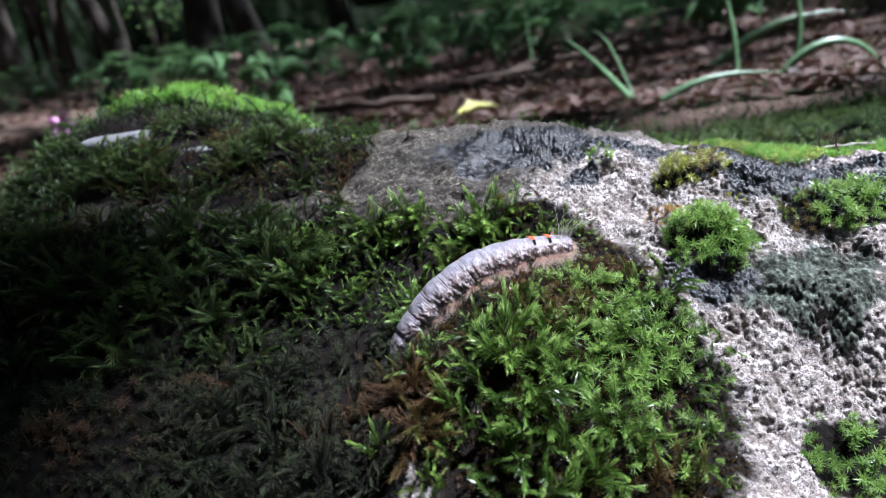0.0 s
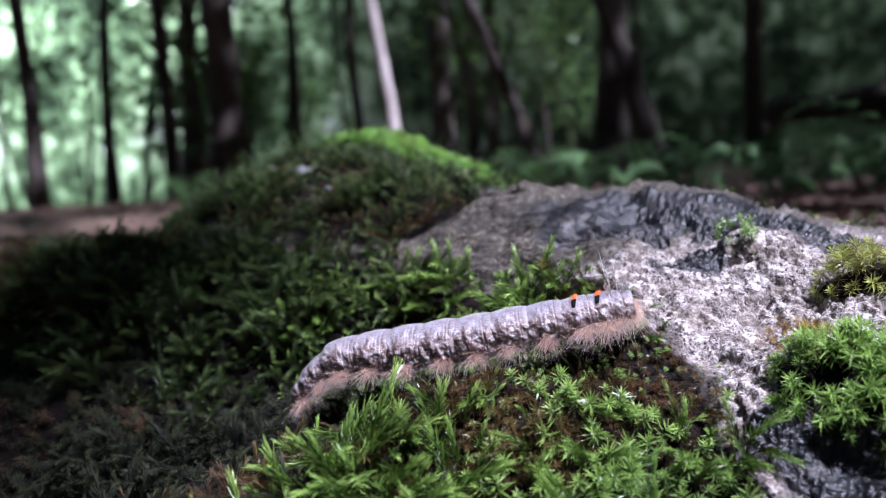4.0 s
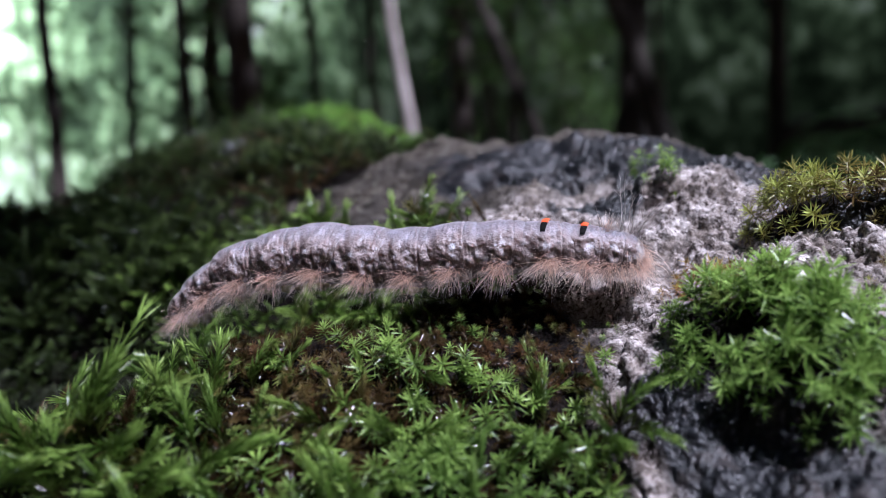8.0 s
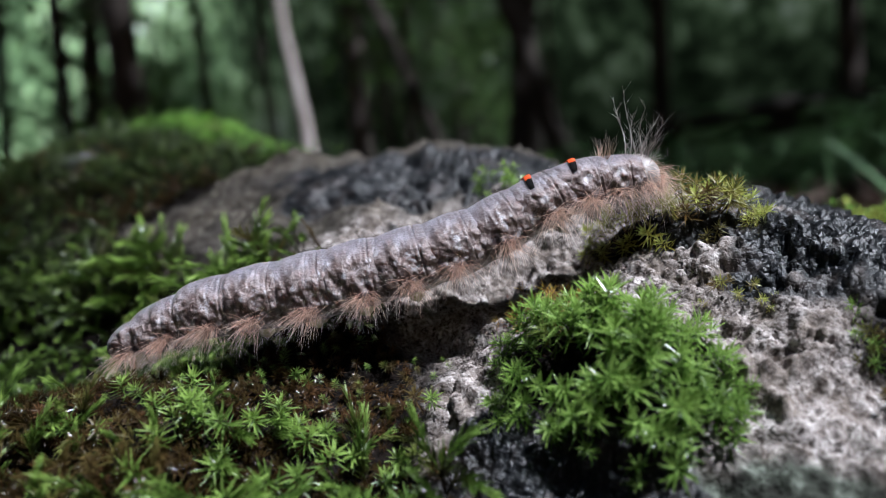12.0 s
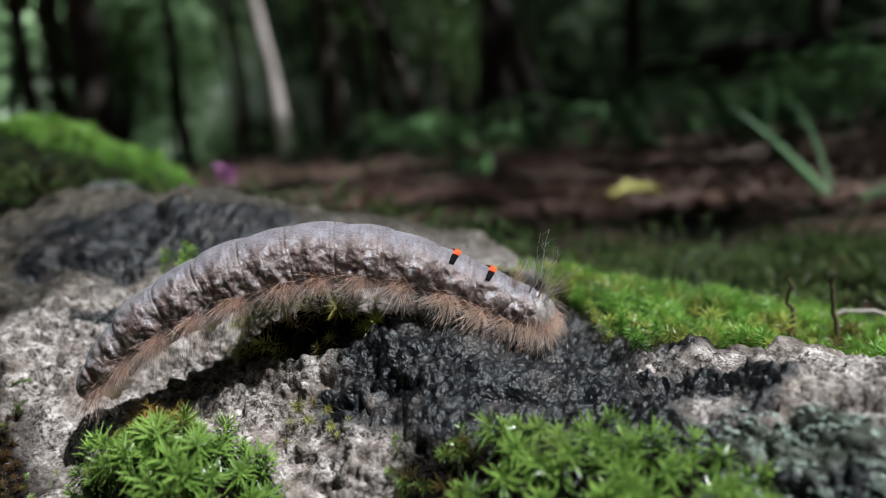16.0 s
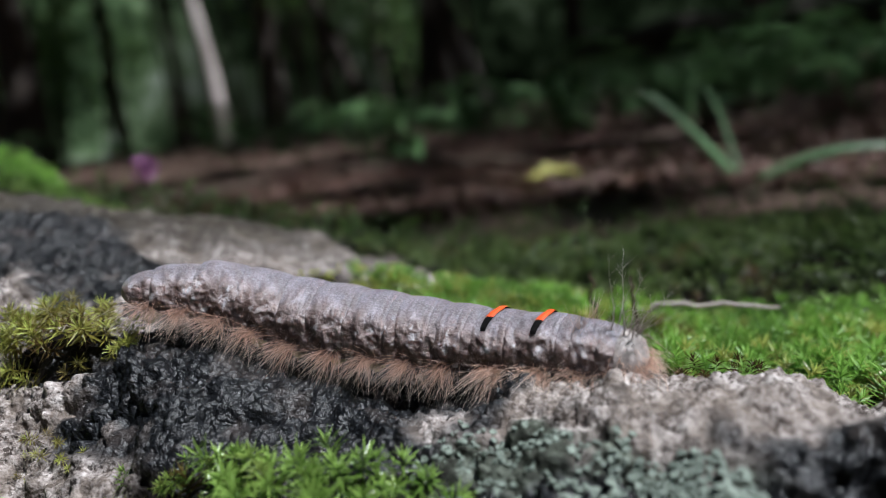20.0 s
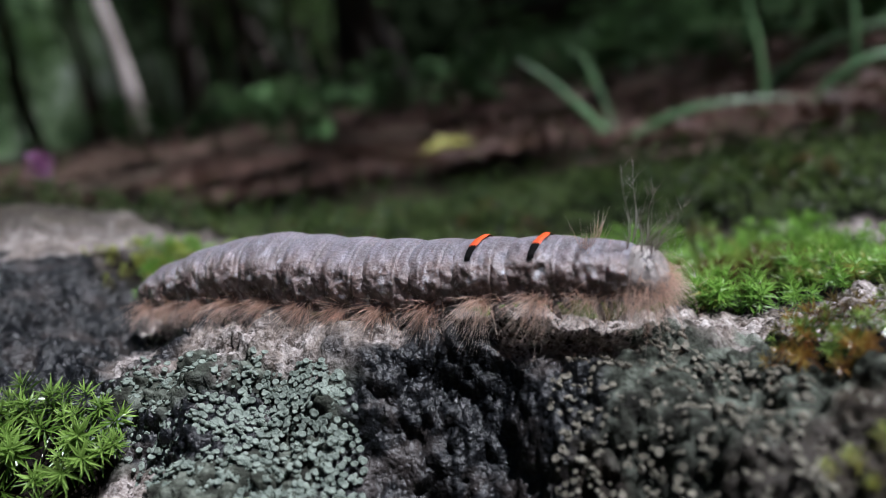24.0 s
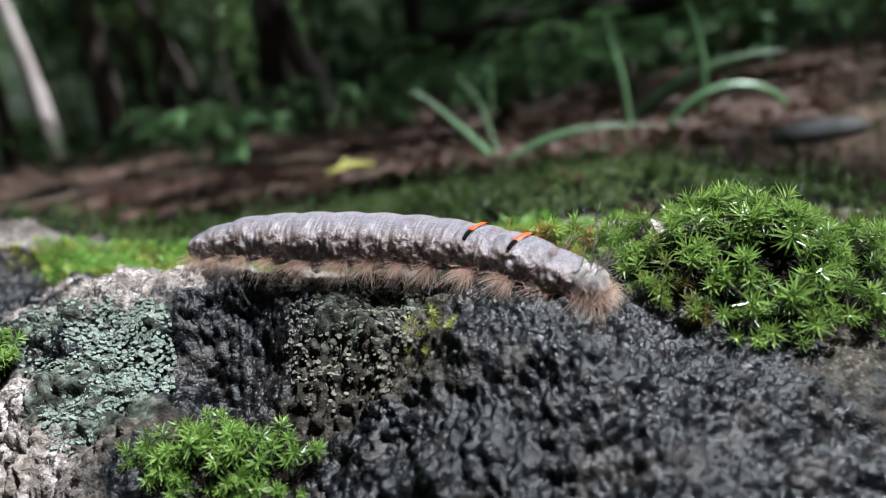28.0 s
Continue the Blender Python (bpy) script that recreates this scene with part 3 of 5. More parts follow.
# moss patches: centre, half sizes, turn, shoot length (mm), shoots per square mm, kind, material, lean (towards -y), label
MOSSES = [
    ("bank", 0.01, 0.166, 0.041, 0.040, 0, 9.5, 0.2, "feather", MOSS_FRESH, 0.35, "wet ferny green moss bank on the rock's slope"),
    ("bank_under", 0.013, 0.166, 0.037, 0.040, 0, 2.6, 1.0, "star", MOSS_WET, 0.35, "wet brown moss stems below green tips"),
    ("left_under", -0.085, 0.172, 0.090, 0.050, 5, 3.8, 0.22, "star", MOSS_OLD_SHADED, 0.2, "low dark moss and dead stems on the shaded slope"),
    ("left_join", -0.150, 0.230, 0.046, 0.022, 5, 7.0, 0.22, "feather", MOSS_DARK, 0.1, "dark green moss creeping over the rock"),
    ("crest_fern", -0.008, 0.218, 0.026, 0.0045, -12, 8.5, 0.3, "feather", MOSS_FRESH, 0.0, "long-leaved bright green moss along the crest"),
    ("debris", 0.140, 0.2345, 0.0085, 0.0030, 0, 2.6, 0.6, "star", MOSS_WET, 0.0, "dark brown clod of withered moss on the crest"),
    ("strip_tuft", -0.046, 0.222, 0.013, 0.005, 0, 6.0, 0.288, "feather", MOSS_FRESH, 0.1, "small green moss tuft on grey rock"),
    ("bank_stars", 0.031, 0.174, 0.021, 0.03, 0, 6.0, 0.2, "star", MOSS_FRESH, 0.35, "spiky green star moss among ferny moss"),
    ("bank_top", -0.020, 0.208, 0.050, 0.015, -8, 6.5, 0.3, "feather", MOSS_FRESH, 0.2, "long-leaved green moss below the bare rock"),
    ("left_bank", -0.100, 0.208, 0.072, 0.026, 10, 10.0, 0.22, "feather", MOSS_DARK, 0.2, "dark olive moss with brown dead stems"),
    ("low_left", -0.040, 0.165, 0.045, 0.024, 0, 8.5, 0.19, "feather", MOSS_OLD_SHADED, 0.3, "dark moss on the shaded foot of the rock"),
    ("foot_left", -0.085, 0.145, 0.06, 0.022, 0, 6.0, 0.158, "feather", MOSS_OLD_SHADED, 0.3, "dark moss at the foot of the rock"),
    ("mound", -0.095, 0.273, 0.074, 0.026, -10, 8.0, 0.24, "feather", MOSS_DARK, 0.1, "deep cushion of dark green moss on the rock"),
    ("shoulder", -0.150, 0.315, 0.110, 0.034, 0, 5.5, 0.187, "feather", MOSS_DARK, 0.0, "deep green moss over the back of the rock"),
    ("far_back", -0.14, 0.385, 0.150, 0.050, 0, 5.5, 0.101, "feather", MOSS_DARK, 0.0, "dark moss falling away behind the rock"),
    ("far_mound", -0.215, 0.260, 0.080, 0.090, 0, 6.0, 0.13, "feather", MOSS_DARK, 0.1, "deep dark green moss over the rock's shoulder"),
    ("bright", -0.105, 0.347, 0.046, 0.022, 5, 8.5, 0.3, "star", MOSS_LIME, 0.0, "bright lime green moss in the sun"),
    ("bright_low", -0.045, 0.335, 0.035, 0.014, -8, 5.0, 0.3, "star", MOSS_FRESH, 0.0, "green moss along the back of the rock"),
    ("cushion", 0.061, 0.1985, 0.0108, 0.0060, 10, 5.0, 0.85, "star", MOSS_STAR, 0.25, "round cushion of spiky green star moss"),
    ("small_tuft", 0.041, 0.2295, 0.0040, 0.0030, 0, 3.8, 0.6, "star", MOSS_STAR, 0.0, "small green moss tuft on dark rock"),
    ("gold_tuft", 0.0650, 0.2215, 0.0095, 0.0036, 0, 4.2, 0.9, "star", MOSS_GOLD, 0.0, "golden green star moss tuft on the crest"),
    ("brown_tuft", 0.0525, 0.2065, 0.0042, 0.0018, 0, 2.8, 1.3, "star", MOSS_RUSSET, 0.1, "low brown moss in a rock cleft"),
    ("front_tuft", 0.102, 0.2060, 0.0175, 0.0050, 0, 4.4, 0.6, "star", MOSS_STAR, 0.3, "green star moss on the rock's dark face"),
    ("low_right", 0.084, 0.158, 0.016, 0.009, 0, 4.0, 0.32, "star", MOSS_STAR, 0.3, "green moss on the lower face"),
    ("shelf", 0.150, 0.262, 0.070, 0.030, -4, 5.0, 0.25, "star", MOSS_LIME, 0.0, "yellow-green moss carpet behind the crest"),
    ("shelf_gold", 0.140, 0.262, 0.062, 0.026, -4, 4.6, 0.11, "star", MOSS_GOLD, 0.0, "golden brown star moss scattered through green moss"),
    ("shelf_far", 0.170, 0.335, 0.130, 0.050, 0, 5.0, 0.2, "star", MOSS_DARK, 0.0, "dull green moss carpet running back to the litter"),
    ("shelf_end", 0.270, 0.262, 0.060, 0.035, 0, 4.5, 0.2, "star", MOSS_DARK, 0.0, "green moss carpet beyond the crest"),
    ("end_cushion", 0.2240, 0.2130, 0.0260, 0.0100, 0, 5.2, 0.55, "star", MOSS_FRESH, 0.15, "thick cushion of bright green star moss on the crest"),
    ("end_brown", 0.191, 0.2138, 0.013, 0.0042, 0, 3.8, 0.55, "star", MOSS_RUSSET, 0.1, "russet and green moss at the edge of the cushion"),
    ("chink_tuft", 0.1812, 0.1985, 0.0042, 0.0018, 0, 2.0, 0.7, "star", MOSS_GOLD, 0.3, "tiny green and brown moss tuft in a chink"),
    ("end_green", 0.193, 0.2145, 0.013, 0.0045, 0, 3.9, 0.35, "star", MOSS_FRESH, 0.1, "green star moss growing through russet moss"),
    ("cleft_tuft", 0.0728, 0.2100, 0.0030, 0.0014, 0, 2.0, 0.9, "star", MOSS_GOLD, 0.1, "tiny brown moss tuft in a rock cleft"),
    ("foot_tuft", 0.155, 0.1925, 0.0120, 0.0042, 0, 3.6, 0.8, "star", MOSS_STAR, 0.3, "small green moss tuft low on the rock"),
]


def moss_mask(x, y):
    m = np.zeros_like(x)
    for name, cx, cy, rx, ry, turn, length, *rest in MOSSES:
        if rx > 0.0045:
            m = np.maximum(m, blob(x, y, cx, cy, rx, ry, turn, 0.35, 0.010))
    return m


DOMES = ("cushion", "end_cushion", "gold_tuft", "small_tuft")


def rock_form(x, y):
    """The boulder's height without its fine relief."""
    z = outcrop(x, y)
    z = z - 0.006 * np.exp(-((x - 0.081) / 0.008) ** 2 - ((y - 0.178) / 0.007) ** 2) - 0.003 * np.exp(-((x - 0.060) / 0.012) ** 2 - ((y - 0.160) / 0.008) ** 2)
    z = z + 0.0036 * np.exp(-((x - 0.091) / 0.014) ** 2 - ((y - 0.2155) / 0.007) ** 2)
    z = z - 0.0007 - 0.0013 * np.exp(-((y - track(x) + 0.002) / 0.007) ** 2) * smooth(0.09, 0.115, x) * smooth(0.185, 0.17, x)
    z = z - 0.0080 * np.exp(-((x - 0.149) / 0.008) ** 2 - ((y - 0.2055) / 0.006) ** 2)
    z = z - 0.006 * smooth(0.27, 0.33, y) * smooth(0.0, -0.05, x) + 0.006 * np.exp(-((x + 0.105) / 0.045) ** 2 - ((y - 0.352) / 0.020) ** 2)
    for name, cx, cy, rx, ry, *rest in MOSSES:
        if name in DOMES:
            z = z + 0.0032 * np.clip(1 - ((x - cx) / rx) ** 2 - ((y - cy) / ry) ** 2, 0, 1)
    edge = smooth(0.16, 0.34, x - 0.04) + smooth(0.25, 0.40, 0.04 - x) + 1.3 * smooth(0.375, 0.45, y) + smooth(0.12, 0.02, y)
    return z - 0.05 * edge


def rock_relief(x, y, z):
    """How far the crust stands out from the form: swells, grains and pits."""
    s, rough = slate_shade_mask(x, y), 1 - 0.75 * moss_mask(x, y)
    v = y + 0.5 * z
    wx, wv = 0.83 * x + 0.56 * v + 0.0011 * fbm(x, v, 0.003), 0.83 * v - 0.56 * x + 0.0011 * fbm(x + 9, v, 0.003)
    out = rough * (0.0042 * fbm(x, v, 0.016, 3) + 0.0021 * fbm(wx + 3, wv, 0.0058, 4, 0.55) * (1 - 0.4 * s))
    out = out + rough * (1 - s) * (0.0013 * nubs(wx, wv, 0.0017, 3) * smooth(-0.2, 0.1, fbm(x, v, 0.009, 2)) + 0.0006 * nubs(wv, wx, 0.0009, 9) - 0.0004 * smooth(0.0, 0.5, fbm(wx + 7, wv, 0.0041, 3)))
    grain = nubs(wx, wv, 0.0013, 5) * (0.4 + 0.6 * smooth(-0.3, 0.2, fbm(x, v, 0.006, 2)))
    return out + s * (0.0002 + 0.0011 * grain + 0.0007 * nubs(wv, wx, 0.0007, 11) - 0.0010 * smooth(0.08, 0.3, fbm(wx + 5, wv, 0.0047, 3)))


def rock_height(x, y):
    z = rock_form(x, y)
    return z + rock_relief(x, y, z)


def graded(lo, a, b, hi, step, far):
    core = np.arange(a, b, step)
    def side(start, end, sign):
        out, p, s = [], start, step
        while (end - p) * sign > 0:
            s = min(s * 1.035, far)
            p += sign * s
            out.append(p)
        return np.array(out)
    return np.concatenate([side(a, lo, -1)[::-1], core, side(b, hi, 1)])


def build_rock():
    xs, ys = graded(-0.34, 0.02, 0.218, 0.42, 0.00027, 0.004), graded(0.0, 0.152, 0.236, 0.52, 0.00030, 0.004)
    x, y = np.meshgrid(xs, ys, indexing="ij")
    x, y = x.ravel(), y.ravel()
    z, e = rock_form(x, y), 0.0005
    gx, gy = (rock_form(x + e, y) - rock_form(x - e, y)) / (2 * e), (rock_form(x, y + e) - rock_form(x, y - e)) / (2 * e)
    out = rock_relief(x, y, z) / np.sqrt(1 + gx * gx + gy * gy)
    mo = moss_mask(x, y)
    # The ragged blob at (0.160, 0.2000) paints shade on the face below the crest.
    attrs = {"slate": slate_shade_mask(x, y), "lichen": lichen_mask(x, y), "soil_shade": np.clip(0.5 * blob(x, y, 0.160, 0.2000, 0.014, 0.0085, 0, 0.9, 0.004) + mo * 1.2 + smooth(0.35, 0.385, y) + smooth(-0.14, -0.18, x), 0, 1), "buff_shaded": np.maximum(smooth(0.035, 0.005, x - 0.9 * (y - 0.226) + 0.010 * fbm(x, y, 0.012)), smooth(0.128, 0.142, x + 0.004 * fbm(x, y, 0.01)) * smooth(0.2155, 0.2125, y + 0.003 * fbm(x, y, 0.006)))}
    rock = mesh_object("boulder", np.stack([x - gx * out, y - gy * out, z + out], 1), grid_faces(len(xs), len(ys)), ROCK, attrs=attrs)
    return tagged(rock, "pale lichen-crusted boulder with black slaty patches and moss", "rock")


STONES = [(-0.099, 0.288, 0.2885, (0.013, 0.009, 0.0040), "flat grey slate stone in moss"), (-0.130, 0.303, 0.2975, (0.017, 0.011, 0.0035), "flat pale slate stone in moss"),
          (-0.059, 0.311, 0.2865, (0.009, 0.007, 0.0035), "small grey stone in moss"), (-1.15, 1.35, 0.27, (0.035, 0.03, 0.022), "pale stone on the forest floor"),
          (0.33, 0.52, 0.236, (0.022, 0.014, 0.005), "flat grey stone at the moss edge"), (0.158, 0.318, 0.2510, (0.008, 0.005, 0.0015), "flat pale stone showing through moss")]


# ---- moss ----
def leaf_kites(base, along, side, up, length, width):
    """Folded pointed leaves as kites of four corners each."""
    mid = base + along * (length * 0.42)[:, None] + up * (length * 0.10)[:, None]
    tip = base + along * length[:, None] - up * (length * 0.06)[:, None]
    return np.stack([base, mid + side * width[:, None], tip, mid - side * width[:, None]], 1).reshape(-1, 3)


def keeled_leaves(base, along, side, up, length, width, curl):
    """Narrow moss leaves, keeled along the midrib and curved at the tip: five corners and two quads each."""
    mid = base + along * (length * 0.36)[:, None]
    keel = mid - up * (width * 0.75)[:, None]
    tip = base + along * (length * 0.97)[:, None] + up * (length * curl)[:, None]
    v = np.stack([base, mid + side * width[:, None], tip, mid - side * width[:, None], keel], 1).reshape(-1, 3)
    k = 5 * np.arange(len(base))[:, None]
    return v, np.concatenate([k + np.array([[0, 1, 2, 4]]), k + np.array([[0, 4, 2, 3]])])


def shoot(kind, rng, n=0):
    """One moss shoot of unit length: vertices, quads and how far along each vertex lies. A feather is an arched tassel, a star a rosette on a stem."""
    feather = kind == "feather"
    n = n or (54 if feather else 30)
    s = np.sort(rng.uniform(0.16, 1.0, n) if feather else 1 - 0.55 * rng.uniform(0, 1, n) ** 1.5)
    bend = rng.uniform(0.45, 0.8) if feather else 0.12
    stem = lambda q: np.stack([bend * q * q, 0.06 * np.sin(q * 4), q * (1 - 0.28 * bend * q)], 1)
    b = stem(s)
    tan = stem(s + 0.01) - b
    tan /= np.linalg.norm(tan, axis=1)[:, None]
    a = np.arange(n) * 2.4 + rng.uniform(0, 0.6, n)
    u = np.cross(tan, np.array([0, 1.0, 0]))
    u /= np.linalg.norm(u, axis=1)[:, None]
    v = np.cross(tan, u)
    out = np.cos(a)[:, None] * u + np.sin(a)[:, None] * v
    lean = np.radians(16 + 34 * (1 - s) + rng.uniform(-7, 9, n)) if feather else np.radians(np.interp(s, (0.45, 0.75, 0.95, 1.0), (104, 80, 48, 22)) + rng.uniform(-12, 12, n))
    d = tan * np.cos(lean)[:, None] + out * np.sin(lean)[:, None]
    if feather:
        d = d + np.array([0.22, 0, -0.05])
    d /= np.linalg.norm(d, axis=1)[:, None]
    side = np.cross(d, tan)
    side /= np.linalg.norm(side, axis=1)[:, None] + 1e-9
    up = np.cross(side, d)
    ln = (0.30 if feather else 0.50) * rng.uniform(0.75, 1.15, n) * (1.0 - 0.3 * np.clip((s - 0.85) / 0.15, 0, 1))
    vs, fs = keeled_leaves(b, d, side, up, ln, ln * (0.056 if feather else 0.068), rng.uniform(-0.06, 0.14) if feather else rng.uniform(-0.2, 0.02, n))
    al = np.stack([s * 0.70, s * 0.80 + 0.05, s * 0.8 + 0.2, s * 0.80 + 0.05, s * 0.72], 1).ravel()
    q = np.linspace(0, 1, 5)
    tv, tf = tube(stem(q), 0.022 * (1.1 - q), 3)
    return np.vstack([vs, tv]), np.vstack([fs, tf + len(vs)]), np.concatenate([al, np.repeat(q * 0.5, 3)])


def build_moss():
    rng = np.random.RandomState(11)
    kinds = {k: [shoot(k, rng) for _ in range(7)] for k in ("feather", "star")}
    for name, cx, cy, rx, ry, turn, length, density, kind, mat, lean, label in MOSSES:
        count = int(math.pi * rx * ry * 1e6 * density)
        r, a = np.sqrt(rng.uniform(0, 1.25, count)), rng.uniform(0, 2 * np.pi, count)
        c, s = math.cos(radians(turn)), math.sin(radians(turn))
        u, v = r * np.cos(a) * rx, r * np.sin(a) * ry
        x, y = cx + u * c - v * s, cy + u * s + v * c
        keep = blob(x, y, cx, cy, rx, ry, turn, 0.35, 0.010) > rng.uniform(0.05, 0.6, count)
        keep &= (fbm(x, y, 0.012, 2) > -0.48) | (length < 4) | (rx < 0.03)
        for sx, sy, sz, (wide, deep, tall), label_ in STONES:
            keep &= ((x - sx) / (wide * 0.9)) ** 2 + ((y - sy + 0.004) / (deep * 1.2)) ** 2 > 1
        keep &= ~((x > 0.09) & (x < 0.172) & (np.abs(y - track(x)) < 0.008))
        x, y, r = x[keep], y[keep], r[keep]
        dome = 0.0015 if name in DOMES else 0.002 if kind == "star" and rx < 0.02 else 0.0
        z = rock_height(x, y) - 0.0008 + (0.0012 if name == "bank_stars" else 0) + dome * np.clip(1 - r * r, 0, 1)
        if kind == "feather" and length > 6:
            z = z + 0.0045 * smooth(-0.2, 0.35, fbm(x + 2, y, 0.016, 2)) * smooth(0.012, 0.03, np.abs(y - track(x)))
        e = 0.0012
        gx, gy = (outcrop(x + e, y) - outcrop(x - e, y)) / (2 * e), (outcrop(x, y + e) - outcrop(x, y - e)) / (2 * e)
        vs, fs, al, tn, n = [], [], [], [], 0
        tone_field = fbm(x, y, 0.018, 3) + 0.5
        clump = smooth(-0.35, 0.35, fbm(x + 2, y, 0.011, 2))
        for i in range(len(x)):
            nv = Vector((-gx[i] * 0.7, -gy[i] * 0.7, 1.0))
            out = Vector(((x[i] - cx) / rx, (y[i] - cy) / ry, 0)) * (0.95 if dome else 0.3) if kind == "star" else Vector((0.25, 0, 0))
            up = (nv + out + Vector((rng.uniform(-0.35, 0.35), -lean + rng.uniform(-0.35, 0.35), 0))).normalized()
            rot = up.to_track_quat("Z", "Y").to_matrix() @ Matrix.Rotation(rng.uniform(0, 6.283), 3, "Z")
            size = length * 0.001 * ((0.62 + 0.75 * clump[i]) if kind == "feather" else (0.82 + 0.33 * clump[i])) * rng.uniform(0.7, 1.25) * (1.0 - 0.35 * min(r[i], 1.1) ** 2)
            if length > 4 and -0.045 < x[i] < 0.05 and -0.011 < y[i] - float(track(x[i])) < 0.004:
                size *= 0.34
            elif length > 4 and -0.05 < x[i] < 0.045 and -0.028 < y[i] - float(track(x[i])) < 0:
                size *= 0.72
            pv, pf, pa = kinds[kind][i % 7]
            vs.append((pv * size) @ np.array(rot).T + (x[i], y[i], z[i]))
            fs.append(pf + n)
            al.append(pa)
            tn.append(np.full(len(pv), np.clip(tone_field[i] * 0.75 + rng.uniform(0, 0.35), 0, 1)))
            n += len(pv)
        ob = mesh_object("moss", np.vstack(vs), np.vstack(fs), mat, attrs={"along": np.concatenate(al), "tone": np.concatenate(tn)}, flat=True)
        tagged(ob, label, "moss", "moss patches on the boulder", "stuff")


def build_ground_moss():
    """Loose clumps of moss between the boulder and the leaf litter."""
    rng = np.random.RandomState(19)
    shapes = [shoot("feather", rng, 13) for _ in range(5)]
    x, y = rng.uniform(-1.1, 1.0, 34000), 0.30 + 1.7 * rng.uniform(0, 1, 34000) ** 1.6
    x, y = np.concatenate([x, rng.uniform(-0.7, -0.22, 4000)]), np.concatenate([y, rng.uniform(0.10, 0.32, 4000)])
    keep = (fbm(x, y, 0.16, 3) + 0.56 + 0.4 * smooth(-0.35, -0.05, x) - 0.85 * smooth(0.58, 1.3, y)) > 0
    x, y = x[keep], y[keep]
    on_rock = (np.abs(x - 0.04) < 0.30) & (y < 0.51)
    z = np.where(on_rock, np.maximum(ground_height(x, y), rock_form(x, y)), ground_height(x, y))
    vs, fs, al, tn, n = [], [], [], [], 0
    for i in range(len(x)):
        up = Vector((rng.uniform(-0.5, 0.5), rng.uniform(-0.5, 0.5), 1)).normalized()
        rot = np.array(up.to_track_quat("Z", "Y").to_matrix() @ Matrix.Rotation(rng.uniform(0, 6.283), 3, "Z"))
        pv, pf, pa = shapes[i % 5]
        vs.append((pv * rng.uniform(0.006, 0.0125)) @ rot.T + (x[i], y[i], z[i]))
        fs.append(pf + n)
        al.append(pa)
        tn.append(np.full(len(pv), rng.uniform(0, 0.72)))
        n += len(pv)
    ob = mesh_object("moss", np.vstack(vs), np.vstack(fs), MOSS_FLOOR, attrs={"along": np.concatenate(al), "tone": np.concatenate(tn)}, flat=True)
    tagged(ob, "clumps of dark green moss on the forest floor", "moss", "", "stuff")


def build_lichen():
    """Small rimmed lichen cups crowded on the rock's face."""
    rng = np.random.RandomState(5)
    prof = np.array([(0.55, -0.2), (0.95, 0.15), (1.0, 0.45), (0.88, 0.62), (0.62, 0.52), (0.02, 0.46)])
    a = np.linspace(0, 2 * np.pi, 9, endpoint=False)
    cup = np.stack([prof[:, 0:1] * np.cos(a), prof[:, 0:1] * np.sin(a), np.repeat(prof[:, 1:2], 9, 1)], -1).reshape(-1, 3)
    cup_f = grid_faces(len(prof), 9, True)
    for (cx, cy, rx, ry), count, mat, label in (((0.1330, 0.2040, 0.0088, 0.0085), 4200, LICHEN, "crowded grey-green lichen cups on the rock's face"),
                                                ((0.1705, 0.2060, 0.0095, 0.0095), 1500, LICHEN_PALE, "pale lichen cups and grains by the crest"),
                                                ((0.121, 0.2100, 0.010, 0.0045), 1000, LICHEN, "grey-green lichen cups beside the dark patch")):
        x, y = cx + rng.uniform(-1.2, 1.2, count) * rx, cy + rng.uniform(-1.2, 1.2, count) * ry
        keep = blob(x, y, cx, cy, rx, ry, 0, 0.8, 0.005) > 0.4
        x, y = x[keep], y[keep]
        e = 0.0008
        z = rock_height(x, y)
        gx, gy = (rock_height(x + e, y) - z) / e, (rock_height(x, y + e) - z) / e
        vs, fs, n = [], [], 0
        for i in range(len(x)):
            up = Vector((-gx[i] + rng.uniform(-0.3, 0.3), -gy[i] + rng.uniform(-0.3, 0.3), 1)).normalized()
            m = np.array(up.to_track_quat("Z", "Y").to_matrix())
            size = 0.00026 * rng.uniform(0.4, 1.5)
            vs.append((cup * size * (1, rng.uniform(0.8, 1.1), rng.uniform(0.8, 1.4))) @ m.T + (x[i], y[i], z[i]))
            fs.append(cup_f + n)
            n += len(cup)
        tagged(mesh_object("lichen", np.vstack(vs), np.vstack(fs), mat), label, "lichen", "lichen on the boulder", "stuff")


# ---- caterpillar ----
SEGMENTS = [0.050, 0.125, 0.205, 0.285, 0.365, 0.445, 0.525, 0.605, 0.680, 0.755, 0.835, 0.905]
RADII = [2.4, 3.2, 3.85, 4.25, 4.4, 4.4, 4.3, 4.1, 3.8, 3.5, 3.3, 3.0]


def hair_fan(rng, count, root, spread, direction, length, droop, width=0.035, splay=(0.45, 0.25, 0.30)):
    """Tapered curved hairs, three-sided, fanning from a root, in millimetres."""
    pieces = []
    for _ in range(count):
        base = np.array(root) + rng.normal(0, 1, 3) * np.array(spread)
        d = np.array(direction) + rng.normal(0, 1, 3) * np.array(splay)
        d /= np.linalg.norm(d)
        ln = length * rng.uniform(0.5, 1.15)
        q = np.linspace(0, 1, 4)[:, None]
        pts = base + d * q * ln + np.array((-0.10, 0.0, -droop)) * q * q * ln
        pieces.append(tube(pts, width * rng.uniform(0.7, 1.2) * (1.08 - q[:, 0]), 3))
    return joined(pieces)


def mm(geo):
    return geo[0] * 0.001, geo[1]


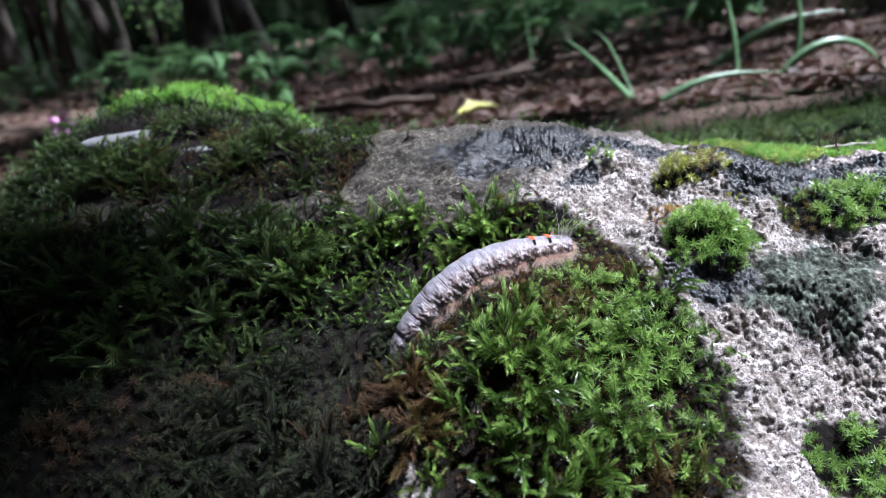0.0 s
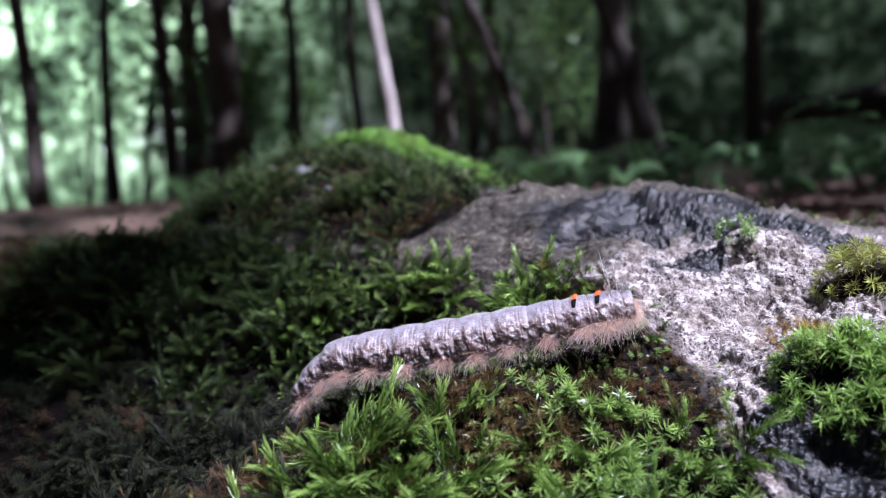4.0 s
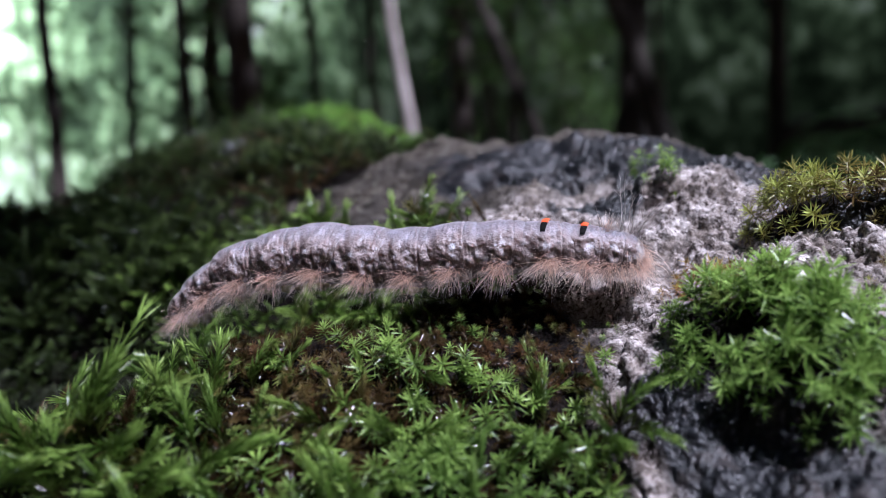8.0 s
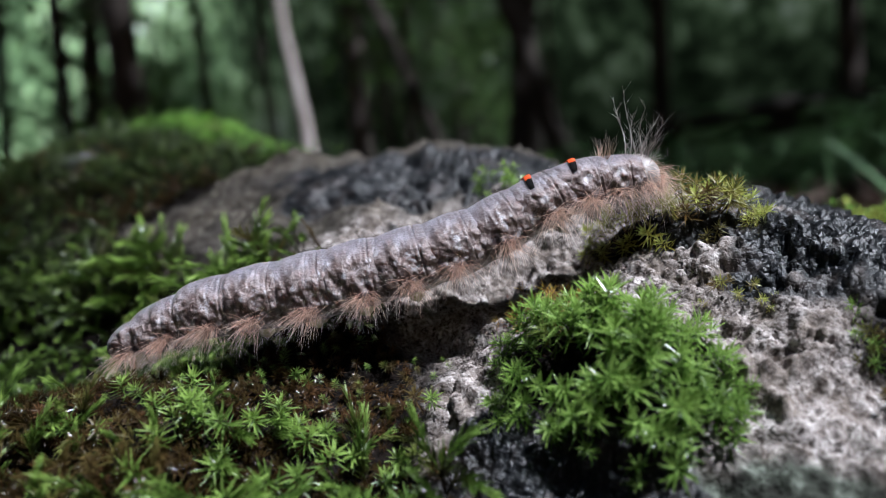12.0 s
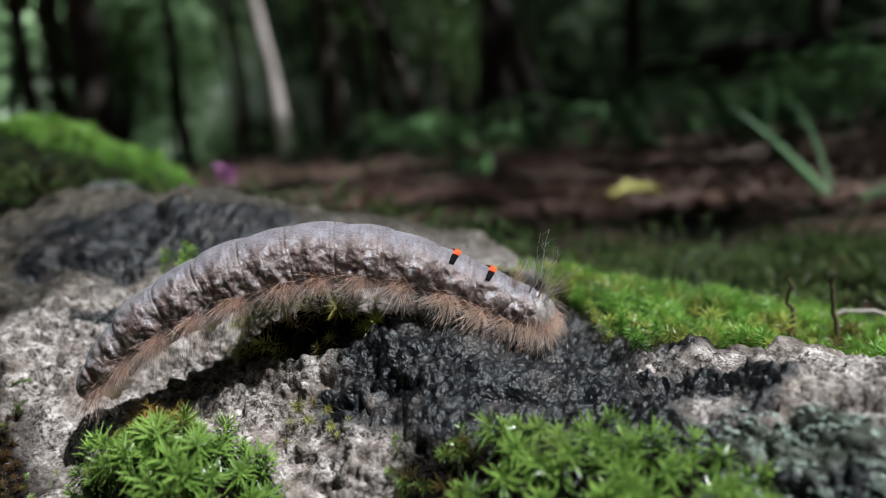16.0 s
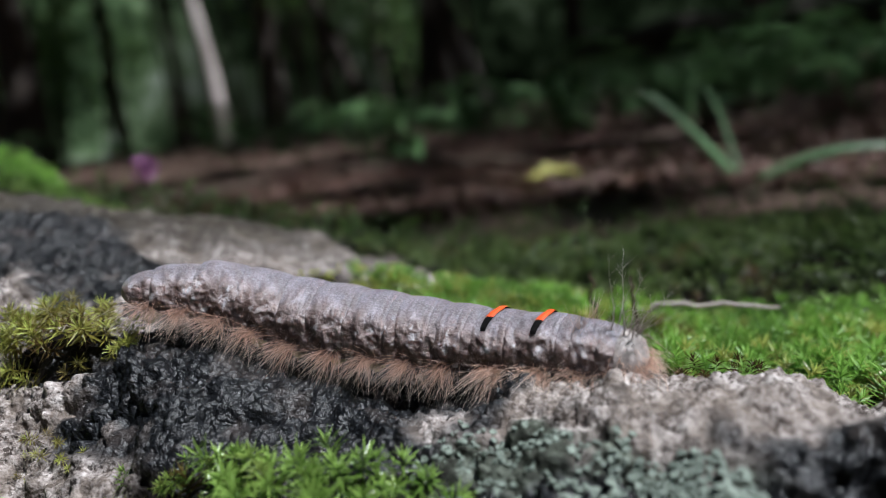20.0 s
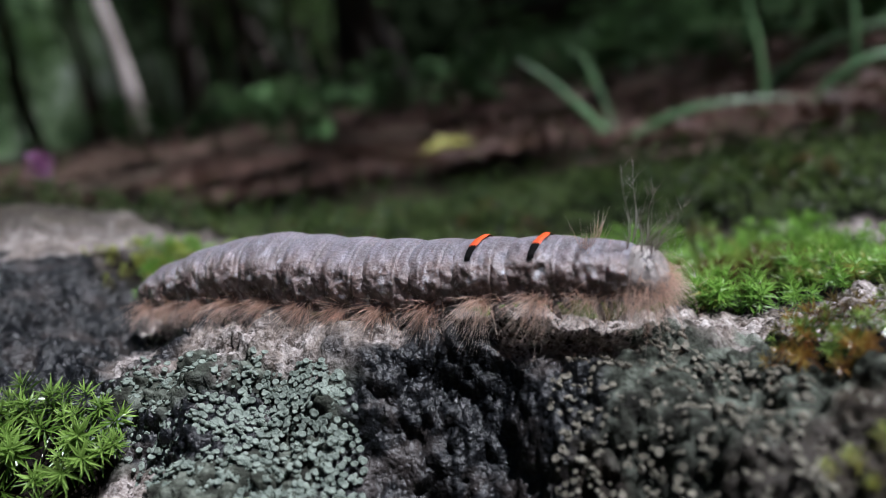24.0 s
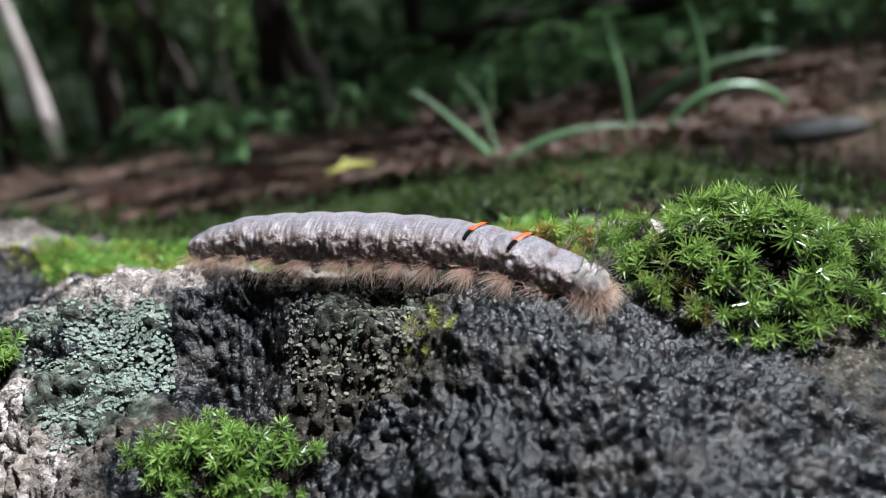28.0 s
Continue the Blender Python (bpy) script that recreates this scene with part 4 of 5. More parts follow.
def body_ring(radius, half, rng, tail=False):
    """A soft ring of the body along x: folded, wrinkled, flat below."""
    nu, nv = 57, 76
    u, a = np.meshgrid(np.linspace(-1, 1, nu), np.linspace(0, 2 * np.pi, nv, endpoint=False), indexing="ij")
    j = rng.uniform(-0.05, 0.05, 4)
    k = rng.uniform(0.5, 1.3, 4)
    cap = 1 - 0.030 * (np.abs(u) / 0.65) ** 4
    if tail:
        cap = np.where(u < 0, np.sqrt(np.clip(1 - (u * 0.99) ** 2, 0, 1)), cap)
    back = smooth(-0.25, 0.45, np.sin(a))
    line = lambda at, width, wave: np.exp(-((u - at + 0.018 * np.sin(a * wave + at * 9)) / width) ** 2)
    folds = 1 + 0.012 * np.cos((u - 0.05) * 5.6) - 0.105 * line(0.52 + j[0] * 0.4, 0.014, 2) - back * (0.016 * k[0] * line(0.34 + j[1], 0.030, 3) + 0.013 * k[1] * line(0.16 + j[2], 0.028, 4) + 0.011 * k[2] * line(-0.04 + j[3], 0.030, 3) + 0.009 * k[3] * line(-0.24 + j[1], 0.034, 5))
    flank = smooth(0.92, 0.40, np.sin(a)) * smooth(-0.95, -0.5, np.sin(a))
    o = rng.uniform(0, 50)
    lumps = 0.10 * flank * fbm(u * 1.5 + np.cos(a) * 0.8 + o, np.sin(a) * 1.6 + u * 0.5, 0.55, 3) + 0.035 * flank * nubs(u * 3.7 + 0.3 * fbm(u + o, a, 0.5), a * radius, 1.15, 5 + int(o))
    lumps = lumps + 0.004 * fbm(u * 3.7 + o, a * radius, 0.35, 2)
    r = radius * cap * (folds + lumps)
    lappet = 0.14 * np.exp(-((np.sin(a) + 0.62) / 0.22) ** 2) * np.exp(-(u / 0.6) ** 2)
    y, z = r * np.cos(a) * (1.16 + lappet), r * np.sin(a)
    z = np.where(z < 0, z * 0.84, z)
    geo = np.stack([u * half, y, z], -1).reshape(-1, 3), grid_faces(nu, nv, True)
    return geo, smooth(0.97, 0.35, np.sin(a) + 0.25 * fbm(u * 2 + o, a, 0.5, 2)).ravel()


def build_caterpillar():
    rng = np.random.RandomState(3)
    root = tagged(new("caterpillar"), "grey hairy caterpillar with two orange and black bands", "caterpillar")
    pieces = []
    for i, (f, rad) in enumerate(zip(SEGMENTS, RADII)):
        half = 3.7 if i else 3.4
        geo, side = body_ring(rad, half, rng, i == 0)
        seg = part("segment", mm(geo), SKIN, root, "", {"side": side})
        front = i >= 9
        for s in (-1, 1):
            tuft = hair_fan(rng, 60 if i == 11 else 140 if front else 110, (rng.uniform(-0.5, 0.5), s * rad * 1.10, -rad * 0.42), (0.75, 0.15, 0.30), (-0.25, s * 1.0, -0.36), 4.2 if front else 3.8, 0.22, 0.026, (0.75, 0.26, 0.50))
            root_at = np.array((0, s * rad * 1.10, -rad * 0.42))
            fan = part("hair_tuft", mm((tuft[0] - root_at, tuft[1])), HAIR_PEACH if front else HAIR_PINK, seg, "russet fan of hair")
            fan.location = root_at * 0.001
            if i == 7 and s < 0:
                focus_on = fan
            part("hair_tuft", mm(hair_fan(rng, 60, (rng.uniform(-0.8, 0.8), s * rad * 1.04, -rad * 0.54), (1.5, 0.15, 0.20), (-0.15, s * 0.9, -0.55), 2.9, 0.4, 0.022, (0.7, 0.25, 0.35))), HAIR_GREY, seg, "grey-brown fan of hair")
            part("side_hair", mm(hair_fan(rng, 46, (0, s * rad * 1.06, -rad * 0.10), (1.7, 0.15, 1.0), (-0.3, s * 0.9, -0.2), 0.9, 0.4, 0.011)), HAIR_WHITE, seg, "short pale hair")
        part("back_hair", mm(hair_fan(rng, 70, (0, 0, rad * 0.93), (1.8, rad * 0.40, 0.05), (-0.3, 0, 1.0), 0.45, 0.0, 0.009)), HAIR_GREY, seg)
        if i in (0, 3, 4, 5, 6):
            for s in (-1, 1):
                q = np.linspace(0, 1, 5)
                pts = np.stack([0.2 * q, s * (1.5 + 0.35 * q), -rad * 0.55 - 2.0 * q], 1)
                part("proleg", mm(tube(pts, np.array([1.15, 1.0, 0.85, 0.9, 0.1]), 10)), PROLEG, seg, "stubby pale proleg")
        if i in (9, 10, 11):
            for s in (-1, 1):
                pts = np.array([(0.3, s * 1.1, -rad * 0.6), (0.7, s * 1.5, -rad * 0.6 - 1.0), (1.1, s * 1.4, -rad * 0.6 - 1.9), (1.3, s * 1.3, -rad * 0.6 - 2.3)])
                part("leg", mm(tube(pts, np.array([0.55, 0.42, 0.28, 0.04]), 8)), HEAD, seg, "small jointed leg")
        if i == 11:
            for s in (-1, 1):
                part("pencil_tuft", mm(hair_fan(rng, 20, (-0.2, s * rad * 0.55, rad * 0.80), (0.30, 0.30, 0.15), (0.30, s * 0.35, 1.0), 3.4, -0.05, 0.026, (0.28, 0.25, 0.2))), HAIR_PEACH, seg, "upright grey-brown pencil of hair")
        if i in (9, 10):
            for nm, mat, a0, a1, lab in (("orange_band", ORANGE, -28, 28, "bright orange bar across the back"), ("black_spot", BLACK, 27, 53, "black end of the bar"), ("black_spot", BLACK, -53, -27, "black end of the bar")):
                aa, uu = np.meshgrid(np.radians(np.linspace(a0, a1, 13)), np.linspace(-1, 1, 7), indexing="ij")
                w = 0.42 * (1.0 - 0.35 * (np.abs(np.degrees(aa)) / 53) ** 4)
                r = rad * 1.05 + 0.14 - 0.10 * uu ** 2 - 0.10 * (np.abs(np.degrees(aa)) > 50)
                v = np.stack([uu * w + 0.15 - 0.75 * np.abs(np.sin(aa)), r * np.sin(aa) * 1.12, r * np.cos(aa)], -1).reshape(-1, 3)
                part(nm, mm((v, grid_faces(13, 7))), mat, seg, lab)
        pieces.append((seg, f))
    u, a = np.meshgrid(np.linspace(-1, 1, 13), np.linspace(0, 2 * np.pi, 26, endpoint=False), indexing="ij")
    r = 2.75 * np.sqrt(np.clip(1 - (u * 0.99) ** 2, 0, 1)) * (1 + 0.10 * fbm(u * 3, np.cos(a) * 2 + np.sin(a), 0.7, 3))
    hv = np.stack([u * 2.6, r * np.cos(a), r * np.sin(a) - 0.1], -1).reshape(-1, 3)
    head = part("head", mm((hv, grid_faces(13, 26, True))), HEAD, root, "pale mottled head")
    for s in (-1, 1):
        part("face_hair", mm(hair_fan(rng, 250, (0.2, s * 1.9, -0.6), (1.4, 0.3, 0.8), (0.35, s * 0.8, -0.55), 3.6, 0.35, 0.026, (0.5, 0.3, 0.4))), HAIR_PEACH, head, "peach hair beside the face")
        for k in range(3):
            x0, tall = -1.2 + 0.9 * k, (8.2, 6.0, 4.4)[k]
            q = np.linspace(0, 1, 8)
            stem = np.stack([x0 + (0.4 + 1.1 * k) * q + 0.4 * np.sin(q * 5 + k), s * (0.8 + 1.4 * q), 1.7 + tall * q], 1)
            bits = [tube(stem, 0.085 * (1.1 - q), 3)]
            for j in range(16):
                f = rng.uniform(0.05, 1.0)
                p0 = np.array([np.interp(f, q, stem[:, c]) for c in range(3)])
                d = np.array((rng.uniform(-0.5, 0.9), rng.uniform(-0.5, 0.5), rng.uniform(0.4, 1.0)))
                qq = np.linspace(0, 1, 3)[:, None]
                bits.append(tube(p0 + d * qq * rng.uniform(0.9, 2.4), 0.026 * (1.1 - qq[:, 0]), 3))
            tagged(part("plume", mm(joined(bits)), HAIR_WHITE if k == 0 else HAIR_GREY, head, "long feathery hair plume"), kind="stuff")
        part("eye_patch", mm(tube(np.array([(1.2, s * 1.35, 0.5), (1.55, s * 1.55, 0.45), (1.75, s * 1.35, 0.4)]), np.array([0.05, 0.35, 0.05]), 8)), BLACK, head)
    part("brow_tuft", mm(hair_fan(rng, 46, (0.6, 0, 2.3), (0.6, 1.3, 0.2), (0.75, 0, 1.0), 4.2, -0.1, 0.026, (0.45, 0.5, 0.3))), HAIR_GREY, head, "spray of grey-brown hair over the brow")
    part("snout_hair", mm(hair_fan(rng, 260, (1.9, 0, -0.3), (0.4, 1.1, 0.8), (1.0, 0, -0.15), 2.6, 0.3, 0.026, (0.4, 0.5, 0.5))), HAIR_PEACH, head, "pale peach hair over the face")
    part("crown_hair", mm(hair_fan(rng, 240, (-0.2, 0, 1.9), (1.4, 1.2, 0.25), (0.5, 0, 0.7), 1.5, 0.2, 0.022, (0.6, 0.9, 0.3))), HAIR_WHITE, head)
    pieces.append((head, 0.965))
    cam.data.dof.focus_object = focus_on
    return pieces


# ---- ground and wood ----
def ground_height(x, y):
    d = np.hypot(x - 0.04, y - 0.25)
    z = 0.232 + 0.10 * smooth(0.7, 5.0, d) + 0.9 * smooth(5, 30, d) * smooth(-20, 25, x) + 0.012 * fbm(x, y, 0.35, 4) * smooth(0.3, 0.8, d) + 0.15 * fbm(x, y, 4.0, 2) * smooth(2, 8, d)
    dip = smooth(0.46, 0.30, np.hypot((x - 0.04) / 1.0, (y - 0.24) / 0.75))
    dip = dip * smooth(0.42, 0.30, y) * smooth(-0.30, -0.14, x)
    near = smooth(0.20, -0.15, y) * smooth(1.6, 0.5, np.abs(x))
    bank = 0.22 * smooth(0.3, 2.2, x - 0.15 * y) * smooth(1.0, 3.0, y)
    return z - 0.10 * dip - 0.11 * near + bank


def build_ground():
    r = np.concatenate([np.linspace(0.02, 1.5, 75), 1.5 * (120 / 1.5) ** np.linspace(0.02, 1, 90)])
    a = np.linspace(0, 2 * np.pi, 160, endpoint=False)
    rr, aa = np.meshgrid(r, a, indexing="ij")
    x, y = (0.04 + rr * np.sin(aa)).ravel(), (0.25 + rr * np.cos(aa)).ravel()
    tagged(mesh_object("ground", np.stack([x, y, ground_height(x, y)], 1), grid_faces(len(r), len(a), True), SOIL), "dark soft soil of the forest floor", "ground", "", "structure")


def dead_leaf(rng, size):
    """A curled leaf blade: pointed outline, folded midrib, lobed edge."""
    nu, nv = 9, 5
    u, v = np.meshgrid(np.linspace(0, 1, nu), np.linspace(-1, 1, nv), indexing="ij")
    w = np.sin(np.pi * np.clip(u, 0.02, 0.98)) ** 0.8 * (0.32 + 0.05 * np.sin(u * 19)) * (1 - 0.25 * u)
    curl, roll = rng.uniform(-0.5, 0.9), rng.uniform(0.0, 0.8)
    x, y = (u - 0.5), v * w
    z = curl * (u - 0.5) ** 2 * 0.8 + roll * np.abs(v) * w * 0.7 + 0.02 * rng.randn(nu, nv)
    top = np.stack([x, y, z], -1).reshape(-1, 3) * size
    return np.vstack([top, top - (0, 0, size * 0.012)]), np.vstack([grid_faces(nu, nv), grid_faces(nu, nv)[:, ::-1] + nu * nv])


def build_litter():
    rng = np.random.RandomState(21)
    shapes = [mesh_object("fallen_leaf", *dead_leaf(rng, 1.0), LITTER) for _ in range(8)]
    for s in shapes:
        tagged(s, "curled dry brown leaf on the forest floor", "leaf", "fallen leaves near the boulder")
    def spot(k, lo, hi):
        d, az = rng.uniform(lo, hi), radians(rng.uniform(-72, 30))
        return 0.1 + d * math.sin(az), 0.15 + d * math.cos(az)
    for k in range(230):
        x, y = spot(k, 0.42, 1.5)
        size = rng.uniform(0.014, 0.028)
        m = pose(x, y, float(ground_height(np.array(x), np.array(y))) + size * 0.10, rng.uniform(-22, 22), rng.uniform(-22, 22), rng.uniform(0, 360)) @ Matrix.Scale(size, 4)
        ob = shapes[k] if k < 8 else copy_thing(shapes[k % 8], Matrix.Identity(4))
        ob.matrix_basis = m
    u, v = np.meshgrid(np.linspace(0, 1, 4), np.linspace(-1, 1, 3), indexing="ij")
    pieces, faces = [], grid_faces(4, 3)
    for k in range(34000):
        x, y = spot(k, 0.45, 1.7) if k % 4 else spot(k, 1.2, 6.5)
        size = rng.uniform(0.007, 0.022) * (1 if y < 1.8 else 1.9)
        w = np.sin(np.pi * (0.1 + 0.8 * u)) * rng.uniform(0.08, 0.36)
        blade = np.stack([u - 0.5, v * w, rng.uniform(-0.4, 0.8) * (u - 0.5) ** 2 + rng.uniform(0, 0.6) * np.abs(v) * w], -1).reshape(-1, 3) * size
        e = np.array(Euler((rng.uniform(-0.5, 0.5), rng.uniform(-0.5, 0.5), rng.uniform(0, 6.28))).to_matrix())
        pieces.append((blade @ e.T + (x, y, float(ground_height(np.array(x), np.array(y))) + 0.005), faces))
    tagged(mesh_object("leaf_litter", *joined(pieces), LITTER), "brown carpet of dry fallen leaves", "leaf litter", "", "stuff")
    yl = tagged(mesh_object("yellow_leaf", *dead_leaf(rng, 0.042), LEAF_YELLOW), "yellow fallen leaf on brown litter", "leaf")
    yl.matrix_basis = pose(0.022, 0.755, float(ground_height(np.array(0.022), np.array(0.755))) + 0.008, 8, 0, 20)


def ribbon(points, width, fold=0.12):
    """A grass blade along a curve: folded along its midrib, tapering to a point."""
    p = np.asarray(points, float)
    q = np.linspace(0, 1, len(p))
    tan = np.gradient(p, axis=0)
    side = np.cross(tan, np.array([0.2, -1.0, 0.1]))
    side /= np.linalg.norm(side, axis=1)[:, None] + 1e-9
    up = np.cross(side, tan)
    up /= np.linalg.norm(up, axis=1)[:, None] + 1e-9
    w = width * np.clip(1.15 - q ** 2.5 * 1.14, 0, 1)[:, None] * np.minimum(1, q * 6 + 0.4)[:, None]
    v = np.stack([p - side * w, p - up * w * fold, p + side * w, p + up * w * 0.02 - up * w * fold * 0.5], 1).reshape(-1, 3)
    return v, grid_faces(len(p), 4, True)


def curve(points, n=16):
    p = np.asarray(points, float)
    t, q = np.linspace(0, 1, len(p)), np.linspace(0, 1, n)
    out = np.zeros((n, 3))
    co = [np.polyfit(t, p[:, c], min(3, len(p) - 1)) for c in range(3)]
    for c in range(3):
        out[:, c] = np.polyval(co[c], q)
    return out


def build_grass():
    plant = tagged(new("grass_plant"), "arching green grass blades beside the boulder", "grass")
    G = float(ground_height(np.array(0.20), np.array(0.66)))
    for pts, w in ((((0.165, 0.672, G - 0.01), (0.150, 0.67, 0.238), (0.126, 0.67, 0.269), (0.097, 0.67, 0.299)), 0.0036),
                   (((0.130, 0.625, G), (0.165, 0.63, 0.236), (0.20, 0.63, 0.248), (0.27, 0.64, 0.243)), 0.0038),
                   (((0.262, 0.66, G - 0.02), (0.283, 0.66, 0.246), (0.316, 0.66, 0.261), (0.346, 0.66, 0.249), (0.362, 0.66, 0.215)), 0.0036),
                   (((0.296, 0.70, G - 0.01), (0.308, 0.70, 0.262), (0.308, 0.70, 0.30), (0.300, 0.70, 0.335)), 0.0028),
                   (((0.252, 0.70, G - 0.01), (0.252, 0.70, 0.27), (0.248, 0.70, 0.30), (0.243, 0.70, 0.335)), 0.0028),
                   (((0.250, 0.80, G), (0.285, 0.80, 0.252), (0.330, 0.80, 0.272), (0.40, 0.80, 0.275)), 0.006),
                   (((0.160, 0.665, G - 0.01), (0.150, 0.69, 0.26), (0.142, 0.70, 0.285), (0.128, 0.70, 0.30)), 0.0012)):
        part("blade", ribbon(curve(pts), w), GRASS, plant)


def build_twigs():
    rng = np.random.RandomState(8)
    def twig(pts, r, mat, label):
        c = curve(pts, 12)
        c[1:-1] += rng.normal(0, r * 0.5, (10, 3))
        return tagged(mesh_object("twig", *tube(c, r * np.linspace(1, 0.55, 12), 7), mat), label, "twig", "fallen twigs")
    twig(((0.126, 0.275, 0.2575), (0.136, 0.275, 0.2578), (0.147, 0.275, 0.257)), 0.0005, TWIG_PALE, "bleached twig lying on moss")
    for x, y, h in ((0.1222, 0.262, 0.010), (0.1278, 0.262, 0.009)):
        twig(((x, y, 0.252), (x - 0.0006, y, 0.256 + h * 0.5), (x - 0.0008, y, 0.257 + h)), 0.0004, TWIG, "short dark stalk standing in moss")
    for k in range(26):
        d, az, t = rng.uniform(0.6, 2.6), radians(rng.uniform(-45, 28)), rng.uniform(0, math.pi)
        x, y, ln = 0.1 + d * math.sin(az), 0.15 + d * math.cos(az), rng.uniform(0.08, 0.35)
        z = float(ground_height(np.array(x), np.array(y))) + 0.012
        dx, dy = math.cos(t) * ln / 2, math.sin(t) * ln / 2
        twig(((x - dx, y - dy, z), (x, y, z + 0.008), (x + dx, y + dy, z + rng.uniform(0, 0.03))), rng.uniform(0.002, 0.006), TWIG, "thin brown twig on leaf litter")


def trunk_curve(x, y, lean_x, lean_y, height, n=14, seed=0):
    rng = np.random.RandomState(seed)
    q = np.linspace(0, 1, n)
    z0 = float(ground_height(np.array(x), np.array(y))) - 0.1
    wob = np.cumsum(rng.normal(0, 0.02, (n, 2)), 0) * height / 8
    return np.stack([x + lean_x * q * height + wob[:, 0], y + lean_y * q * height + wob[:, 1], z0 + q * height], 1)


def leaf_cloud(rng, centres, radius, count, size):
    """Many small folded leaves scattered round some centres."""
    c = np.asarray(centres)[rng.randint(0, len(centres), count)]
    off = rng.normal(0, 1, (count, 3))
    off *= (radius * rng.uniform(0.2, 1.0, count) / (np.linalg.norm(off, axis=1) + 1e-9))[:, None]
    p = c + off * (1, 1, 0.7)
    d = rng.normal(0, 1, (count, 3)) * (1, 1, 0.5)
    d /= np.linalg.norm(d, axis=1)[:, None]
    s = np.cross(d, rng.normal(0, 0.5, (count, 3)) + (0, 0, 1))
    s /= np.linalg.norm(s, axis=1)[:, None] + 1e-9
    up = np.cross(s, d)
    ln = size * rng.uniform(0.6, 1.3, count)
    return p, leaf_kites(p, d, s, up, ln, ln * 0.30).reshape(-1, 4, 3)


# Gaps cut through the unseen crowns to put sun on chosen spots.
HOLES = [((0.115, 0.200, 0.26), 0.062), ((0.205, 0.200, 0.26), 0.085), ((0.040, 0.180, 0.25), 0.050), ((0.135, 0.260, 0.26), 0.036), ((-0.095, 0.345, 0.30), 0.055), ((-0.35, 0.9, 0.25), 0.06), ((0.30, 0.66, 0.26), 0.05), ((-0.9, 2.0, 0.3), 0.16), ((-2.67, 4.28, 1.3), 0.30)]
# Further gaps added at random to dapple the forest floor with sun.
DAPPLE = np.random.RandomState(31)
for _ in range(20):
    far, bearing = DAPPLE.uniform(0.7, 2.8), radians(DAPPLE.uniform(-62, 26))
    HOLES.append(((0.1 + far * math.sin(bearing), 0.15 + far * math.cos(bearing), 0.3), DAPPLE.uniform(0.015, 0.05) * (1 + 0.5 * far)))


def sunlit(p):
    """True where a leaf would stand in one of the canopy's gaps towards the sun."""
    s = np.array(TO_SUN)
    out = np.zeros(len(p), bool)
    for c, r in HOLES:
        w = p - np.array(c)
        perp = w - (w @ s)[:, None] * s
        out |= np.linalg.norm(perp, axis=1) < r + 0.02
    return out


def build_tree(name, label, az, dist, dia, lean, mat, seed, height=8.5, crown=True):
    """A tree by its bearing from the boulder (degrees east of north), distance and trunk."""
    rng = np.random.RandomState(seed)
    x, y = 0.1 + dist * math.sin(radians(az)), 0.12 + dist * math.cos(radians(az))
    tree = tagged(new(name), label, "tree")
    c = trunk_curve(x, y, lean * math.cos(radians(az)), -lean * math.sin(radians(az)), height, 14, seed)
    q = np.linspace(0, 1, 14)
    r = dia * 0.37 * (1 - 0.7 * q) * (1 + 0.5 * np.exp(-q * 40))
    part("trunk", tube(c, r, 14), mat, tree)
    tips = []
    for k in range(7):
        f = rng.uniform(0.5, 0.98)
        p0 = np.array([np.interp(f, q, c[:, j]) for j in range(3)])
        ang = rng.uniform(0, 6.28)
        ln = rng.uniform(1.0, 3.2)
        p1 = p0 + np.array((math.cos(ang) * ln * 0.6, math.sin(ang) * ln * 0.6, ln * 0.35))
        p2 = p0 + np.array((math.cos(ang) * ln, math.sin(ang) * ln, ln * 0.45))
        if sunlit(curve((p0, p1, p2), 12)).any():
            continue
        part("limb", tube(curve((p0, p1, p2), 6), dia * 0.16 * np.linspace(1, 0.3, 6), 6), mat, tree)
        tips += [p1, p2]
    if crown:
        # The nearest trees, added for shade, get denser crowns.
        p, kites = leaf_cloud(rng, tips + [c[-1], c[-2], c[-3]], 1.5, 3200 if dist < 2.6 else 1500, 0.17)
        kites = kites[~sunlit(kites.reshape(-1, 3)).reshape(-1, 4).any(1)]
        part("crown", (kites.reshape(-1, 3), np.arange(kites.shape[0] * 4).reshape(-1, 4)), LEAF, tree, "crown of many green leaves")
    return tree


